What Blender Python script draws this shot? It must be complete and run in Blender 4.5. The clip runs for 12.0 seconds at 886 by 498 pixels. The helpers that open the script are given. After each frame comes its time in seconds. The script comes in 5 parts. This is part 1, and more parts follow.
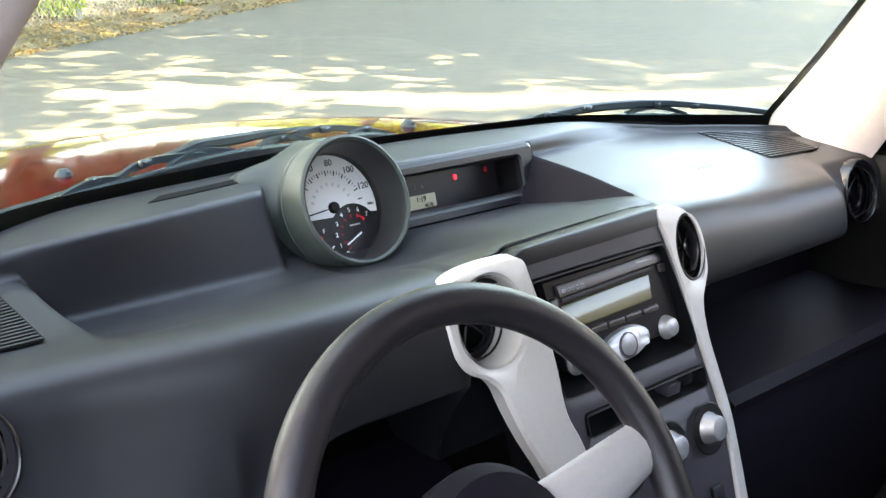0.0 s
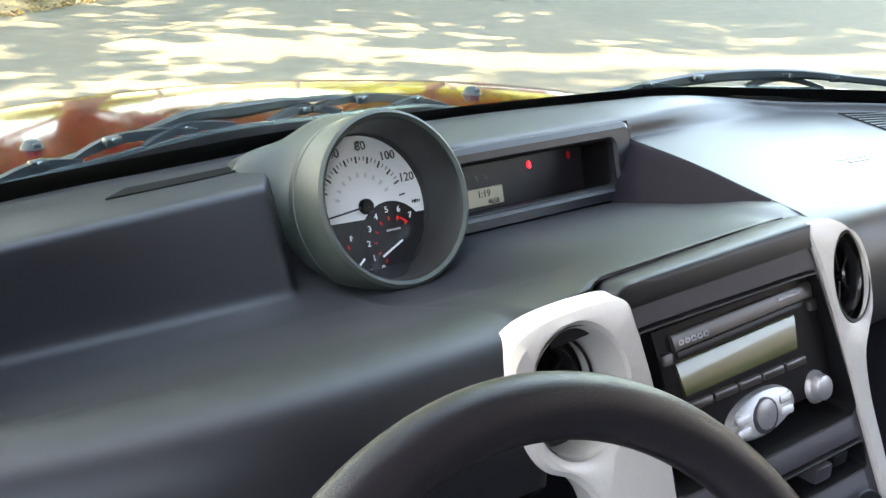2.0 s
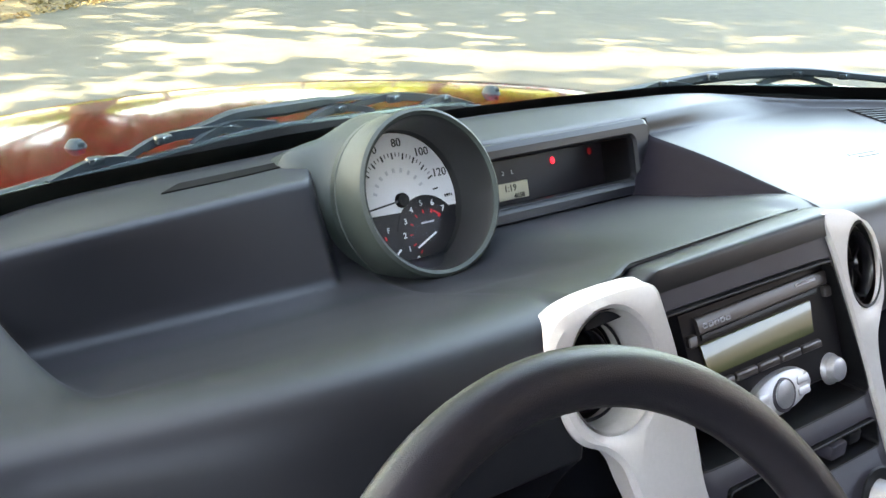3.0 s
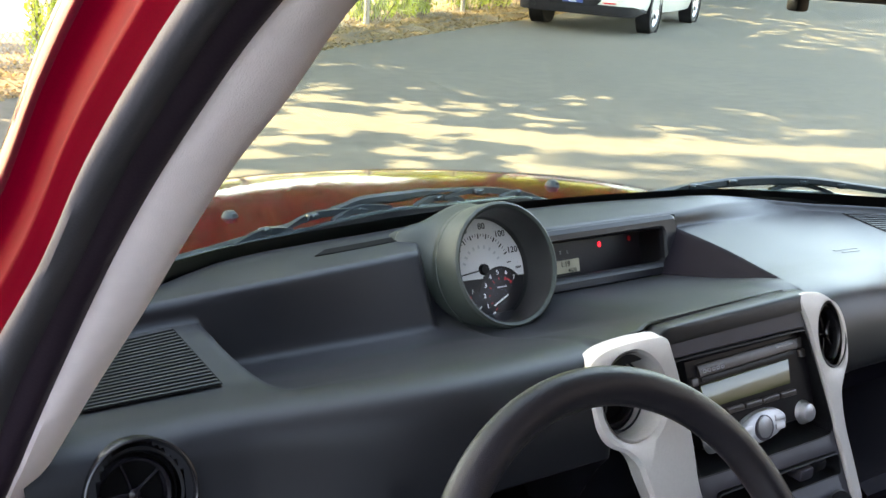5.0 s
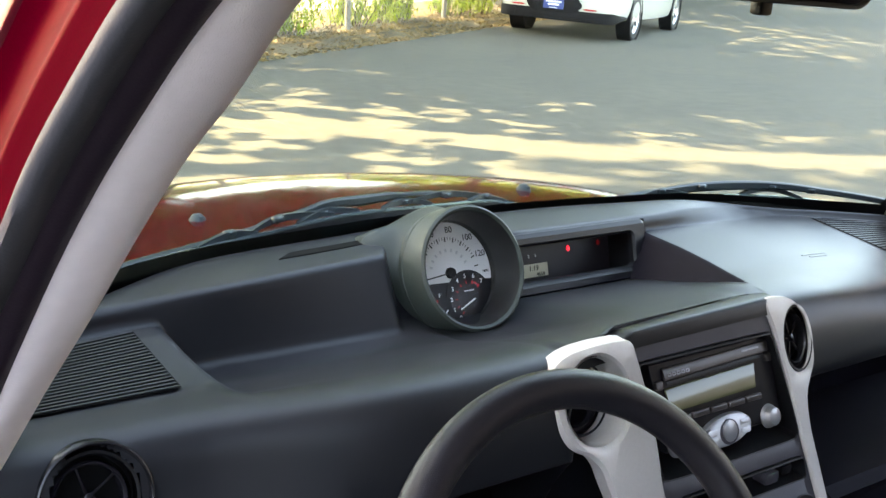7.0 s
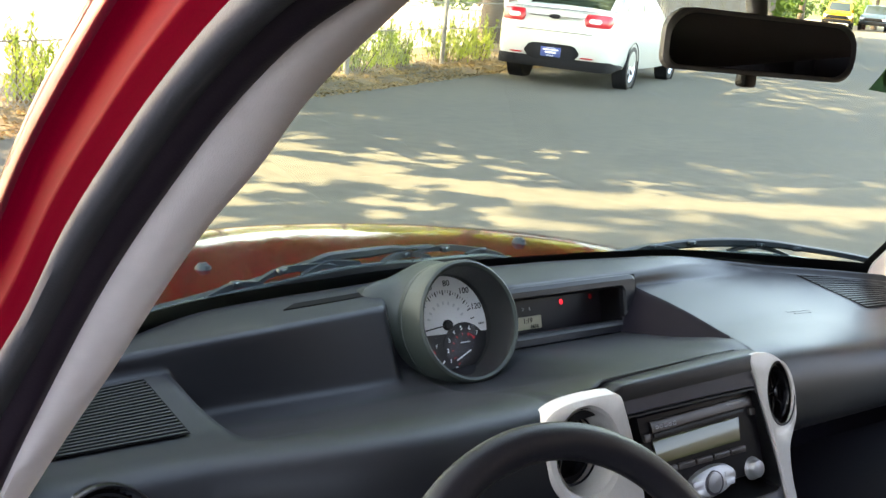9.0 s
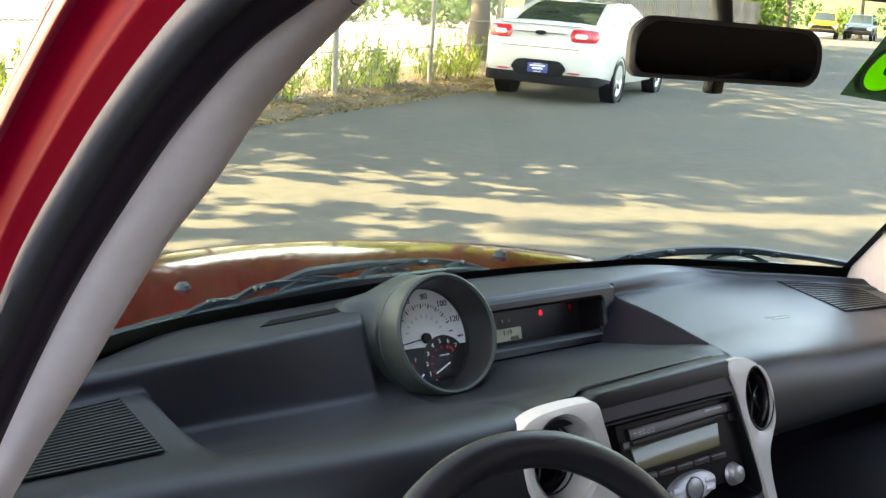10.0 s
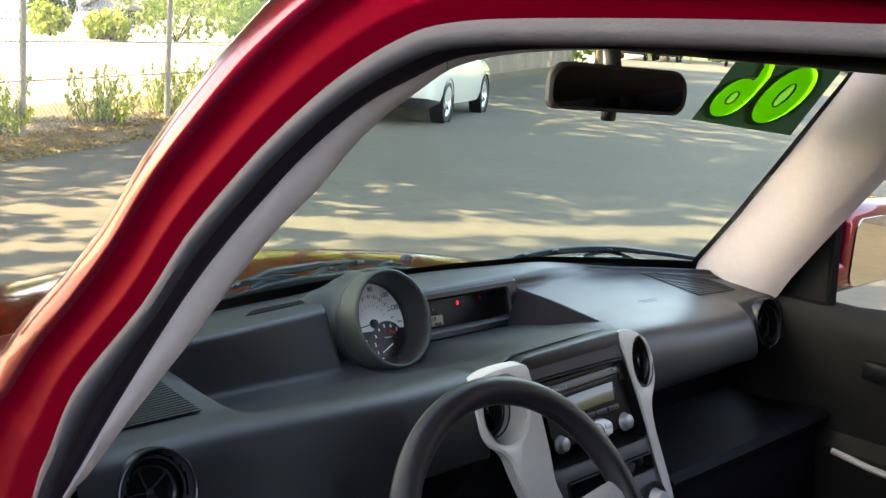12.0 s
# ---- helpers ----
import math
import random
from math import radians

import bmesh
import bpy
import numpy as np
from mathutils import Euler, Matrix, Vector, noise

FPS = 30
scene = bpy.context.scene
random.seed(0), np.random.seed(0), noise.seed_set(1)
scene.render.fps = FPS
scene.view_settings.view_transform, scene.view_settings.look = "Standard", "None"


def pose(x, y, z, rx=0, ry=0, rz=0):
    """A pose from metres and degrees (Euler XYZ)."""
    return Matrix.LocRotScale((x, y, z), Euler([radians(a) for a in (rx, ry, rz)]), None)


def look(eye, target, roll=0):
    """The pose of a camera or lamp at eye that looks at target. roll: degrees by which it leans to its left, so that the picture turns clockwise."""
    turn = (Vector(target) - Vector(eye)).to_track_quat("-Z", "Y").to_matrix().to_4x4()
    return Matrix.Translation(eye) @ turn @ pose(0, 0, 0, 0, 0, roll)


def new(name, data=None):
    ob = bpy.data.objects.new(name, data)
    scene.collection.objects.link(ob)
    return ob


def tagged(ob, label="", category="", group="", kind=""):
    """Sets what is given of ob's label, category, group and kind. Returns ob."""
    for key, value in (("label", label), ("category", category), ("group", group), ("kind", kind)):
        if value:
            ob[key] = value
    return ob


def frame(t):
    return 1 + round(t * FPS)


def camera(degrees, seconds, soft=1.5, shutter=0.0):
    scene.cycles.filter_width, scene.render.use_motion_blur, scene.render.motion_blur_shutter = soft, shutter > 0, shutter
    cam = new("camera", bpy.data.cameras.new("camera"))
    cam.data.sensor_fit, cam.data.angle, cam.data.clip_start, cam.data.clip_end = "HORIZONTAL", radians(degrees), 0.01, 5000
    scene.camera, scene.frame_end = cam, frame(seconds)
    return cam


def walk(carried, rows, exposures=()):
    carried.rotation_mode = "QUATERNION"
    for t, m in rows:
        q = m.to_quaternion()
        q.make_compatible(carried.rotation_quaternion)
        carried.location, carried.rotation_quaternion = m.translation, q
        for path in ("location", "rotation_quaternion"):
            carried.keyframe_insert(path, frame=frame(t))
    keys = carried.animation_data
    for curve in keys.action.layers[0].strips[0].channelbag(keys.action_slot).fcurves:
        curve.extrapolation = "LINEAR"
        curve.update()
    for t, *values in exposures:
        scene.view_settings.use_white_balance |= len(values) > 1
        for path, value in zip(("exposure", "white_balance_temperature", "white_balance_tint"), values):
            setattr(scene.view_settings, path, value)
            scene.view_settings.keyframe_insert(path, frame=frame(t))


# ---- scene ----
cam = camera(43.4, 12.0)
EXPOSURES = [(0, 4.75, 9800, 17), (1, 4.45, 9900, 17), (2, 4.65, 9800, 17), (3.2, 4.7, 9700, 17), (5, 4.12, 9600, 17), (6.5, 4.1, 9500, 17), (9.5, 3.8, 9500, 17), (12, 3.5, 9300, 16)]
PATH = [
    (0, (-0.837, -0.709, 1.497), (0.46, 0.681, 0.876), 1.9),
    (0.1, (-0.802, -0.672, 1.501), (0.431, 0.777, 0.887), 1.7),
    (0.4, (-0.717, -0.558, 1.477), (0.498, 0.913, 0.88), 2.2),
    (0.5, (-0.699, -0.534, 1.47), (0.522, 0.922, 0.844), 3.3),
    (1, (-0.653, -0.484, 1.447), (0.565, 0.966, 0.804), 3.6),
    (1.5, (-0.638, -0.478, 1.443), (0.569, 0.969, 0.773), 2.7),
    (2, (-0.627, -0.473, 1.443), (0.572, 0.969, 0.749), 2.7),
    (2.5, (-0.645, -0.475, 1.441), (0.565, 0.954, 0.738), 2.5),
    (3, (-0.678, -0.493, 1.452), (0.519, 0.95, 0.757), 2.4),
    (3.2, (-0.713, -0.511, 1.464), (0.469, 0.95, 0.778), 1.3),
    (4.8, (-0.895, -0.711, 1.545), (0.253, 0.822, 0.968), 5.4),
    (5, (-0.891, -0.715, 1.545), (0.253, 0.82, 0.968), 4.2),
    (5.5, (-0.888, -0.724, 1.547), (0.262, 0.809, 0.975), 5.2),
    (6, (-0.882, -0.723, 1.546), (0.283, 0.801, 0.978), 4.3),
    (6.5, (-0.872, -0.725, 1.542), (0.298, 0.795, 0.973), 4.2),
    (8.3, (-0.903, -0.71, 1.551), (0.265, 0.819, 1.003), 6.2),
    (8.5, (-0.907, -0.719, 1.556), (0.252, 0.816, 1.008), 6.0),
    (9, (-0.907, -0.755, 1.567), (0.28, 0.778, 1.078), 5.5),
    (9.5, (-0.908, -0.766, 1.577), (0.282, 0.782, 1.144), 3.9),
    (10, (-0.894, -0.771, 1.564), (0.306, 0.763, 1.107), 4.2),
    (10.5, (-0.895, -0.778, 1.565), (0.322, 0.747, 1.122), 3.3),
    (11, (-0.943, -0.783, 1.574), (0.276, 0.743, 1.143), 4.1),
    (11.2, (-0.98, -0.794, 1.576), (0.274, 0.706, 1.152), 4.8),
    (11.5, (-1.08, -0.805, 1.576), (0.24, 0.638, 1.16), 4.9),
    (11.9, (-1.178, -0.873, 1.586), (0.231, 0.488, 1.18), 4.8),
    (12, (-1.191, -0.884, 1.588), (0.243, 0.452, 1.189), 4.7),
]
walk(cam, [(t, look(eye, target, roll)) for t, eye, target, roll in PATH], exposures=EXPOSURES)

# ---------------------------------------------------------------- light
SUN_TO = Vector((-0.62, 0.42, 0.66)).normalized()
world = bpy.data.worlds.new("sky")
scene.world = world
world.use_nodes = True
wn = world.node_tree.nodes
sky = wn.new("ShaderNodeTexSky")
sky.sky_type = "NISHITA"
sky.sun_disc = False
sky.sun_elevation = math.asin(SUN_TO.z)
sky.sun_rotation = math.atan2(SUN_TO.x, SUN_TO.y)
world.node_tree.links.new(sky.outputs[0], wn["Background"].inputs[0])
wn["Background"].inputs[1].default_value = 0.15
sun = new("sun", bpy.data.lights.new("sun", "SUN"))
sun.data.energy, sun.data.angle, sun.data.color = 2.9, radians(0.55), (1.0, 0.90, 0.71)
sun.matrix_world = look((0, 0, 40), Vector((0, 0, 40)) - SUN_TO)


# ---------------------------------------------------------------- materials
def mat(name, color, rough=0.6, metal=0.0, var=0.12, scale=40.0, bump=0.0, bscale=400.0, coat=0.0, spec=0.5, second=None, big=3.0):
    """A painted or moulded surface: two scales of colour variation, roughness wear and fine relief."""
    m = bpy.data.materials.new(name)
    m.use_nodes = True
    n, l = m.node_tree.nodes, m.node_tree.links
    b = n["Principled BSDF"]
    tc = n.new("ShaderNodeTexCoord")
    fine = n.new("ShaderNodeTexNoise")
    fine.inputs["Scale"].default_value, fine.inputs["Detail"].default_value = scale, 6
    wide = n.new("ShaderNodeTexNoise")
    wide.inputs["Scale"].default_value, wide.inputs["Detail"].default_value = big, 4
    for t in (fine, wide):
        l.new(tc.outputs["Object"], t.inputs["Vector"])
    c1 = [c * (1 - var) for c in color]
    c2 = list(second) if second else [min(1, c * (1 + var)) for c in color]
    ramp = n.new("ShaderNodeValToRGB")
    ramp.color_ramp.elements[0].position, ramp.color_ramp.elements[1].position = 0.3, 0.7
    ramp.color_ramp.elements[0].color, ramp.color_ramp.elements[1].color = (*c1, 1), (*c2, 1)
    mixv = n.new("ShaderNodeMath")
    mixv.operation = "MULTIPLY_ADD"
    mixv.inputs[1].default_value = 0.5
    half = n.new("ShaderNodeMath")
    half.operation = "MULTIPLY"
    half.inputs[1].default_value = 0.5
    l.new(wide.outputs["Fac"], half.inputs[0])
    l.new(fine.outputs["Fac"], mixv.inputs[0])
    l.new(half.outputs[0], mixv.inputs[2])
    l.new(mixv.outputs[0], ramp.inputs["Fac"])
    l.new(ramp.outputs["Color"], b.inputs["Base Color"])
    rr = n.new("ShaderNodeMapRange")
    rr.inputs["To Min"].default_value, rr.inputs["To Max"].default_value = max(0.02, rough * 0.85), min(1, rough * 1.15)
    l.new(wide.outputs["Fac"], rr.inputs["Value"])
    l.new(rr.outputs[0], b.inputs["Roughness"])
    b.inputs["Metallic"].default_value = metal
    b.inputs["Specular IOR Level"].default_value = spec
    b.inputs["Coat Weight"].default_value = coat
    b.inputs["Coat Roughness"].default_value = 0.03
    if bump:
        grain = n.new("ShaderNodeTexNoise")
        grain.inputs["Scale"].default_value, grain.inputs["Detail"].default_value = bscale, 3
        l.new(tc.outputs["Object"], grain.inputs["Vector"])
        bp = n.new("ShaderNodeBump")
        bp.inputs["Strength"].default_value, bp.inputs["Distance"].default_value = bump, 0.002
        l.new(grain.outputs["Fac"], bp.inputs["Height"])
        l.new(bp.outputs[0], b.inputs["Normal"])
    return m


def glow(name, color, strength):
    m = bpy.data.materials.new(name)
    m.use_nodes = True
    b = m.node_tree.nodes["Principled BSDF"]
    b.inputs["Base Color"].default_value = (*[c * 0.3 for c in color], 1)
    b.inputs["Emission Color"].default_value = (*color, 1)
    b.inputs["Emission Strength"].default_value = strength
    return m


def clear_glass(name, tint=(0.93, 0.97, 0.95), gloss=0.08):
    """Thin glazing: mostly see-through with a Fresnel gloss."""
    m = bpy.data.materials.new(name)
    m.use_nodes = True
    n, l = m.node_tree.nodes, m.node_tree.links
    n.remove(n["Principled BSDF"])
    tr, gl, mx, fr = n.new("ShaderNodeBsdfTransparent"), n.new("ShaderNodeBsdfGlossy"), n.new("ShaderNodeMixShader"), n.new("ShaderNodeLayerWeight")
    tr.inputs[0].default_value = (*tint, 1)
    gl.inputs["Roughness"].default_value = 0.01
    fr.inputs["Blend"].default_value = 0.5
    pw, ma = n.new("ShaderNodeMath"), n.new("ShaderNodeMath")
    pw.operation, ma.operation = "POWER", "MULTIPLY_ADD"
    pw.inputs[1].default_value = 5.0
    ma.inputs[1].default_value, ma.inputs[2].default_value = 0.6, gloss * 0.5
    l.new(fr.outputs["Facing"], pw.inputs[0])
    l.new(pw.outputs[0], ma.inputs[0])
    l.new(ma.outputs[0], mx.inputs[0])
    l.new(tr.outputs[0], mx.inputs[1])
    l.new(gl.outputs[0], mx.inputs[2])
    l.new(mx.outputs[0], n["Material Output"].inputs[0])
    return m


DASH = mat("dash_plastic", (0.0088, 0.0094, 0.0120), 0.48, var=0.10, scale=60, bump=0.10, bscale=1800, spec=0.12, coat=1.0)
DASH.node_tree.nodes["Principled BSDF"].inputs["Coat Roughness"].default_value = 0.43
DASH.node_tree.nodes["Principled BSDF"].inputs["Coat IOR"].default_value = 1.31
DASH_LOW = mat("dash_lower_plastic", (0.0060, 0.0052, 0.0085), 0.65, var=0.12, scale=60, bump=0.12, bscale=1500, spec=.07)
POD = mat("pod_plastic", (0.026, 0.034, 0.030), 0.50, var=0.10, scale=50, bump=0.12, bscale=1800, spec=.35)
BLACK = mat("black_plastic", (0.006, 0.006, 0.007), 0.45, var=0.2, bump=0.15, bscale=900, spec=.25)
PANEL = mat("panel_satin", (0.044, 0.040, 0.050), 0.42, var=0.1, bump=0.1, bscale=1500, spec=0.35)
SILVER = mat("silver_paint", (0.54, 0.51, 0.48), 0.42, metal=0.15, var=0.05, scale=300, bump=0.03, bscale=3000)
CHROME = mat("bright_silver_button", (0.36, 0.36, 0.37), 0.36, metal=0.55, var=0.12, scale=700, bump=0.08, bscale=2500)
VANE = mat("vane_plastic", (0.009, 0.008, 0.010), 0.26, var=0.1, bump=0.05, bscale=1500)
PAD = mat("airbag_cover_plastic", (0.0100, 0.0108, 0.013), 0.40, var=0.10, scale=60, bump=0.08, bscale=1800, spec=0.12, coat=1.0)
PAD.node_tree.nodes["Principled BSDF"].inputs["Coat Roughness"].default_value = 0.43
PAD.node_tree.nodes["Principled BSDF"].inputs["Coat IOR"].default_value = 1.32
LEATHER = mat("wheel_vinyl", (0.014, 0.0125, 0.0155), 0.31, var=0.15, scale=90, bump=0.22, bscale=1400, spec=0.38)
BEAD = mat("grey_seal_bead", (0.056, 0.053, 0.060), 0.6, var=0.10, scale=30, bump=0.15, bscale=500)
RUBBER = mat("rubber_seal", (0.023, 0.0135, 0.0215), 0.60, var=0.12, scale=30, bump=0.15, bscale=500, spec=.25)
TRIM = mat("pillar_trim", (0.80, 0.675, 0.655), 0.75, var=0.05, scale=80, bump=0.4, bscale=1200)
HEADLINER = mat("headliner_cloth", (0.42, 0.39, 0.36), 0.95, var=0.08, scale=200, bump=0.5, bscale=1500)
RED = mat("red_car_paint", (0.125, 0.0009, 0.014), 0.34, metal=0.85, var=0.10, scale=900, coat=0.8, spec=0.06, second=(0.17, 0.0013, 0.020))
RED.node_tree.nodes["Principled BSDF"].inputs["Specular Tint"].default_value = (0.30, 0.012, 0.06, 1)
RED_JAMB = mat("red_jamb_paint", (0.115, 0.0005, 0.0075), 0.40, metal=0.38, var=0.10, scale=900, spec=0.03, second=(0.140, 0.0006, 0.0092))
RED_JAMB.node_tree.nodes["Principled BSDF"].inputs["Specular Tint"].default_value = (0.30, 0.012, 0.06, 1)
RUBY = mat("hood_red_paint", (0.055, 0.0012, 0.002), 0.08, metal=0.25, var=0.08, scale=900, coat=0.0, spec=0.12)
WIPE_GREY = mat("nozzle_grey", (.022, .034, .036), .6, var=.1, spec=.2)
FRAME_G = mat("mirror_case_grey", (.13, .12, .112), .55, var=.06, bump=.2, bscale=900)
GLASS = clear_glass("windshield_glass", (0.86, 0.96, 0.93))
LENS = clear_glass("instrument_lens", (0.97, 0.97, 0.97), 0.01)
VOID = mat("vent_dark", (0.002, 0.002, 0.002), 0.8, var=0.1, spec=0.1)
FRIT = mat("black_frit", (0.006, 0.006, 0.007), 0.3, var=0.1)


def leafy(name, col1, col2, through_light=.35):
    m = mat(name, col1, .6, var=0, scale=2.5, big=.8, second=col2)
    b = m.node_tree.nodes["Principled BSDF"]
    b.inputs["Subsurface Weight"].default_value = 0
    tr = m.node_tree.nodes.new("ShaderNodeBsdfTranslucent")
    mx = m.node_tree.nodes.new("ShaderNodeMixShader")
    mx.inputs[0].default_value = through_light
    ramp = [n for n in m.node_tree.nodes if n.type == "VALTORGB"][0]
    l = m.node_tree.links
    l.new(ramp.outputs[0], tr.inputs[0])
    l.new(b.outputs[0], mx.inputs[1])
    l.new(tr.outputs[0], mx.inputs[2])
    l.new(mx.outputs[0], m.node_tree.nodes["Material Output"].inputs[0])
    return m


# ---------------------------------------------------------------- mesh helpers
def mesh_of(name, bm, material, smooth=35.0):
    bmesh.ops.recalc_face_normals(bm, faces=bm.faces)
    me = bpy.data.meshes.new(name)
    for f in bm.faces:
        f.smooth = True
    for e in bm.edges:
        if len(e.link_faces) == 2:
            e.smooth = e.calc_face_angle(0) < radians(smooth)
    bm.to_mesh(me)
    bm.free()
    if material:
        me.materials.append(material)
    return me


def thing(name, label, category, group="", kind="", at=(0, 0, 0)):
    ob = new(name)
    ob.empty_display_size = 0.05
    ob.location = at
    bpy.context.view_layer.update()
    return tagged(ob, label, category, group, kind)


def part(name, bm, material, parent, label="", smooth=35.0):
    """Links a bmesh, in world coordinates, as one mesh object under a thing or a part."""
    ob = new(name, mesh_of(name, bm, material, smooth))
    ob.parent = parent
    if parent.parent is None:
        ob.matrix_parent_inverse = parent.matrix_basis.inverted()
    if label:
        tagged(ob, label)
    return ob


def whole(name, bm, material, label, category, group="", kind="", smooth=35.0):
    return tagged(new(name, mesh_of(name, bm, material, smooth)), label, category, group, kind)


def loft(sections, closed=False, caps=False):
    """A skin through rows of points; closed: each row is a ring."""
    bm = bmesh.new()
    rows = [[bm.verts.new(p) for p in s] for s in sections]
    k = len(rows[0])
    for a, b in zip(rows, rows[1:]):
        for i in range(k if closed else k - 1):
            j = (i + 1) % k
            bm.faces.new((a[i], a[j], b[j], b[i]))
    if caps:
        bm.faces.new(rows[0])
        bm.faces.new(list(reversed(rows[-1])))
    return bm


def join(*bms):
    out = bmesh.new()
    for b in bms:
        tmp = bpy.data.meshes.new("tmp")
        b.to_mesh(tmp)
        b.free()
        out.from_mesh(tmp)
        bpy.data.meshes.remove(tmp)
    return out


def moved(bm, m):
    bmesh.ops.transform(bm, matrix=m, verts=bm.verts)
    return bm


def box(cx, cy, cz, sx, sy, sz, bevel=0.0, seg=2, m=None):
    bm = bmesh.new()
    bmesh.ops.create_cube(bm, size=1.0, matrix=Matrix.Diagonal((sx, sy, sz, 1)))
    if bevel:
        bmesh.ops.bevel(bm, geom=bm.edges[:], offset=bevel, segments=seg, affect="EDGES", profile=0.5)
    if m is not None:
        bmesh.ops.transform(bm, matrix=m, verts=bm.verts)
    bmesh.ops.translate(bm, vec=(cx, cy, cz), verts=bm.verts)
    return bm


def revolve(profile, m, seg=48, close=False):
    """Turns (radius, height) pairs round the z axis of the pose m."""
    rows = []
    for i in range(seg):
        a = 2 * math.pi * i / seg
        rows.append([m @ Vector((r * math.cos(a), r * math.sin(a), h)) for r, h in profile])
    rows.append(rows[0])
    bm = loft(rows)
    bmesh.ops.remove_doubles(bm, verts=bm.verts, dist=1e-6)
    return bm


def sweep(path, ring, closed=False, caps=True, up=Vector((0, 0, 1))):
    """Sweeps a ring of (side, up) offsets along a path. ring may be a function of 0..1."""
    n = len(path)
    secs = []
    pts = [Vector(p) for p in path]
    for i, p in enumerate(pts):
        if closed:
            d = pts[(i + 1) % n] - pts[i - 1]
        else:
            d = pts[min(i + 1, n - 1)] - pts[max(i - 1, 0)]
        d.normalize()
        side = d.cross(up)
        if side.length < 1e-4:
            side = d.cross(Vector((0, 1, 0)))
        side.normalize()
        u = side.cross(d)
        r = ring(i / max(1, n - 1)) if callable(ring) else ring
        secs.append([p + side * a + u * b for a, b in r])
    if closed:
        secs.append(secs[0])
    bm = loft(secs, closed=True, caps=caps and not closed)
    if closed:
        bmesh.ops.remove_doubles(bm, verts=bm.verts, dist=1e-6)
    return bm


def circle(r, k=12, ry=None):
    return [(r * math.cos(2 * math.pi * i / k), (ry or r) * math.sin(2 * math.pi * i / k)) for i in range(k)]


def smooth_path(pts, per=6, closed=False):
    """Catmull-Rom through points."""
    P = [Vector(p) for p in pts]
    n = len(P)
    out = []
    for i in range(n if closed else n - 1):
        a, b, c, d = (P[(i - 1) % n], P[i], P[(i + 1) % n], P[(i + 2) % n]) if closed else (P[max(i - 1, 0)], P[i], P[i + 1], P[min(i + 2, n - 1)])
        for j in range(per):
            t = j / per
            out.append(0.5 * ((2 * b) + (c - a) * t + (2 * a - 5 * b + 4 * c - d) * t * t + (3 * b - a - 3 * c + d) * t ** 3))
    if not closed:
        out.append(P[-1])
    return out


def round_rect(x0, x1, z0, z1, r, k=6):
    out = []
    for cx, cz, a0 in ((x1 - r, z1 - r, 0), (x0 + r, z1 - r, 90), (x0 + r, z0 + r, 180), (x1 - r, z0 + r, 270)):
        for i in range(k + 1):
            a = radians(a0 + 90 * i / k)
            out.append((cx + r * math.cos(a), cz + r * math.sin(a)))
    return out


def inset(loop, d):
    """Moves a 2D loop inwards by d (outwards for minus)."""
    n = len(loop)
    area = sum(loop[i][0] * loop[(i + 1) % n][1] - loop[(i + 1) % n][0] * loop[i][1] for i in range(n))
    s = 1 if area > 0 else -1
    out = []
    for i in range(n):
        a, b = Vector(loop[i - 1]), Vector(loop[(i + 1) % n])
        t = b - a
        t = t.normalized() if t.length > 1e-9 else Vector((1, 0))
        out.append((loop[i][0] - s * t.y * d, loop[i][1] + s * t.x * d))
    return out


def plate(outline, holes, place, front, back, bevel=0.002):
    """A plate with bevelled rims: 2D loops, and place(x, z, d) that puts them in the world, d metres proud."""
    bm = bmesh.new()
    rims = []
    fill = []
    for k, loop in enumerate([outline, *holes]):
        ins = inset(loop, bevel if k == 0 else -bevel)
        v1 = [bm.verts.new(place(x, z, front)) for x, z in ins]
        v2 = [bm.verts.new(place(x, z, front - bevel)) for x, z in loop]
        v3 = [bm.verts.new(place(x, z, back)) for x, z in loop]
        n = len(loop)
        for i in range(n):
            j = (i + 1) % n
            rims.append((v1[i], v1[j], v2[j], v2[i]))
            rims.append((v2[i], v2[j], v3[j], v3[i]))
            fill.append(bm.edges.new((v1[i], v1[j])))
    bmesh.ops.triangle_fill(bm, use_beauty=True, use_dissolve=False, edges=fill)
    for r in rims:
        bm.faces.new(r)
    return bm


def letters(name, body, size, m, material, parent, mirrored=False, align="CENTER", extrude=0.0003):
    """Text as a mesh of its own."""
    cu = bpy.data.curves.new(name, "FONT")
    cu.body, cu.size, cu.align_x, cu.align_y, cu.extrude, cu.resolution_u = body, size, align, "CENTER", extrude, 3
    tmp = bpy.data.objects.new(name, cu)
    scene.collection.objects.link(tmp)
    dg = bpy.context.evaluated_depsgraph_get()
    me = bpy.data.meshes.new_from_object(tmp.evaluated_get(dg))
    bpy.data.objects.remove(tmp)
    bm = bmesh.new()
    bm.from_mesh(me)
    if mirrored:
        bmesh.ops.transform(bm, matrix=Matrix.Diagonal((-1, 1, 1, 1)), verts=bm.verts)
    bmesh.ops.transform(bm, matrix=m, verts=bm.verts)
    return part(name, bm, material, parent, smooth=20)


def lerp(a, b, t):
    return a + (b - a) * t


def step(a, b, x):
    t = min(1.0, max(0.0, (x - a) / (b - a)))
    return t * t * (3 - 2 * t)


# ---------------------------------------------------------------- the car's shape
def shelf_rear(x):
    q = x + 0.02
    if x < 0:
        return 0.345 - 0.38 * q * q - 0.3 * q ** 4 + .028 * (1 - step(-.5, -.2, x))
    return .345 - .38 * x * x - .3 * x ** 4 + .028 * step(.2, .5, x)


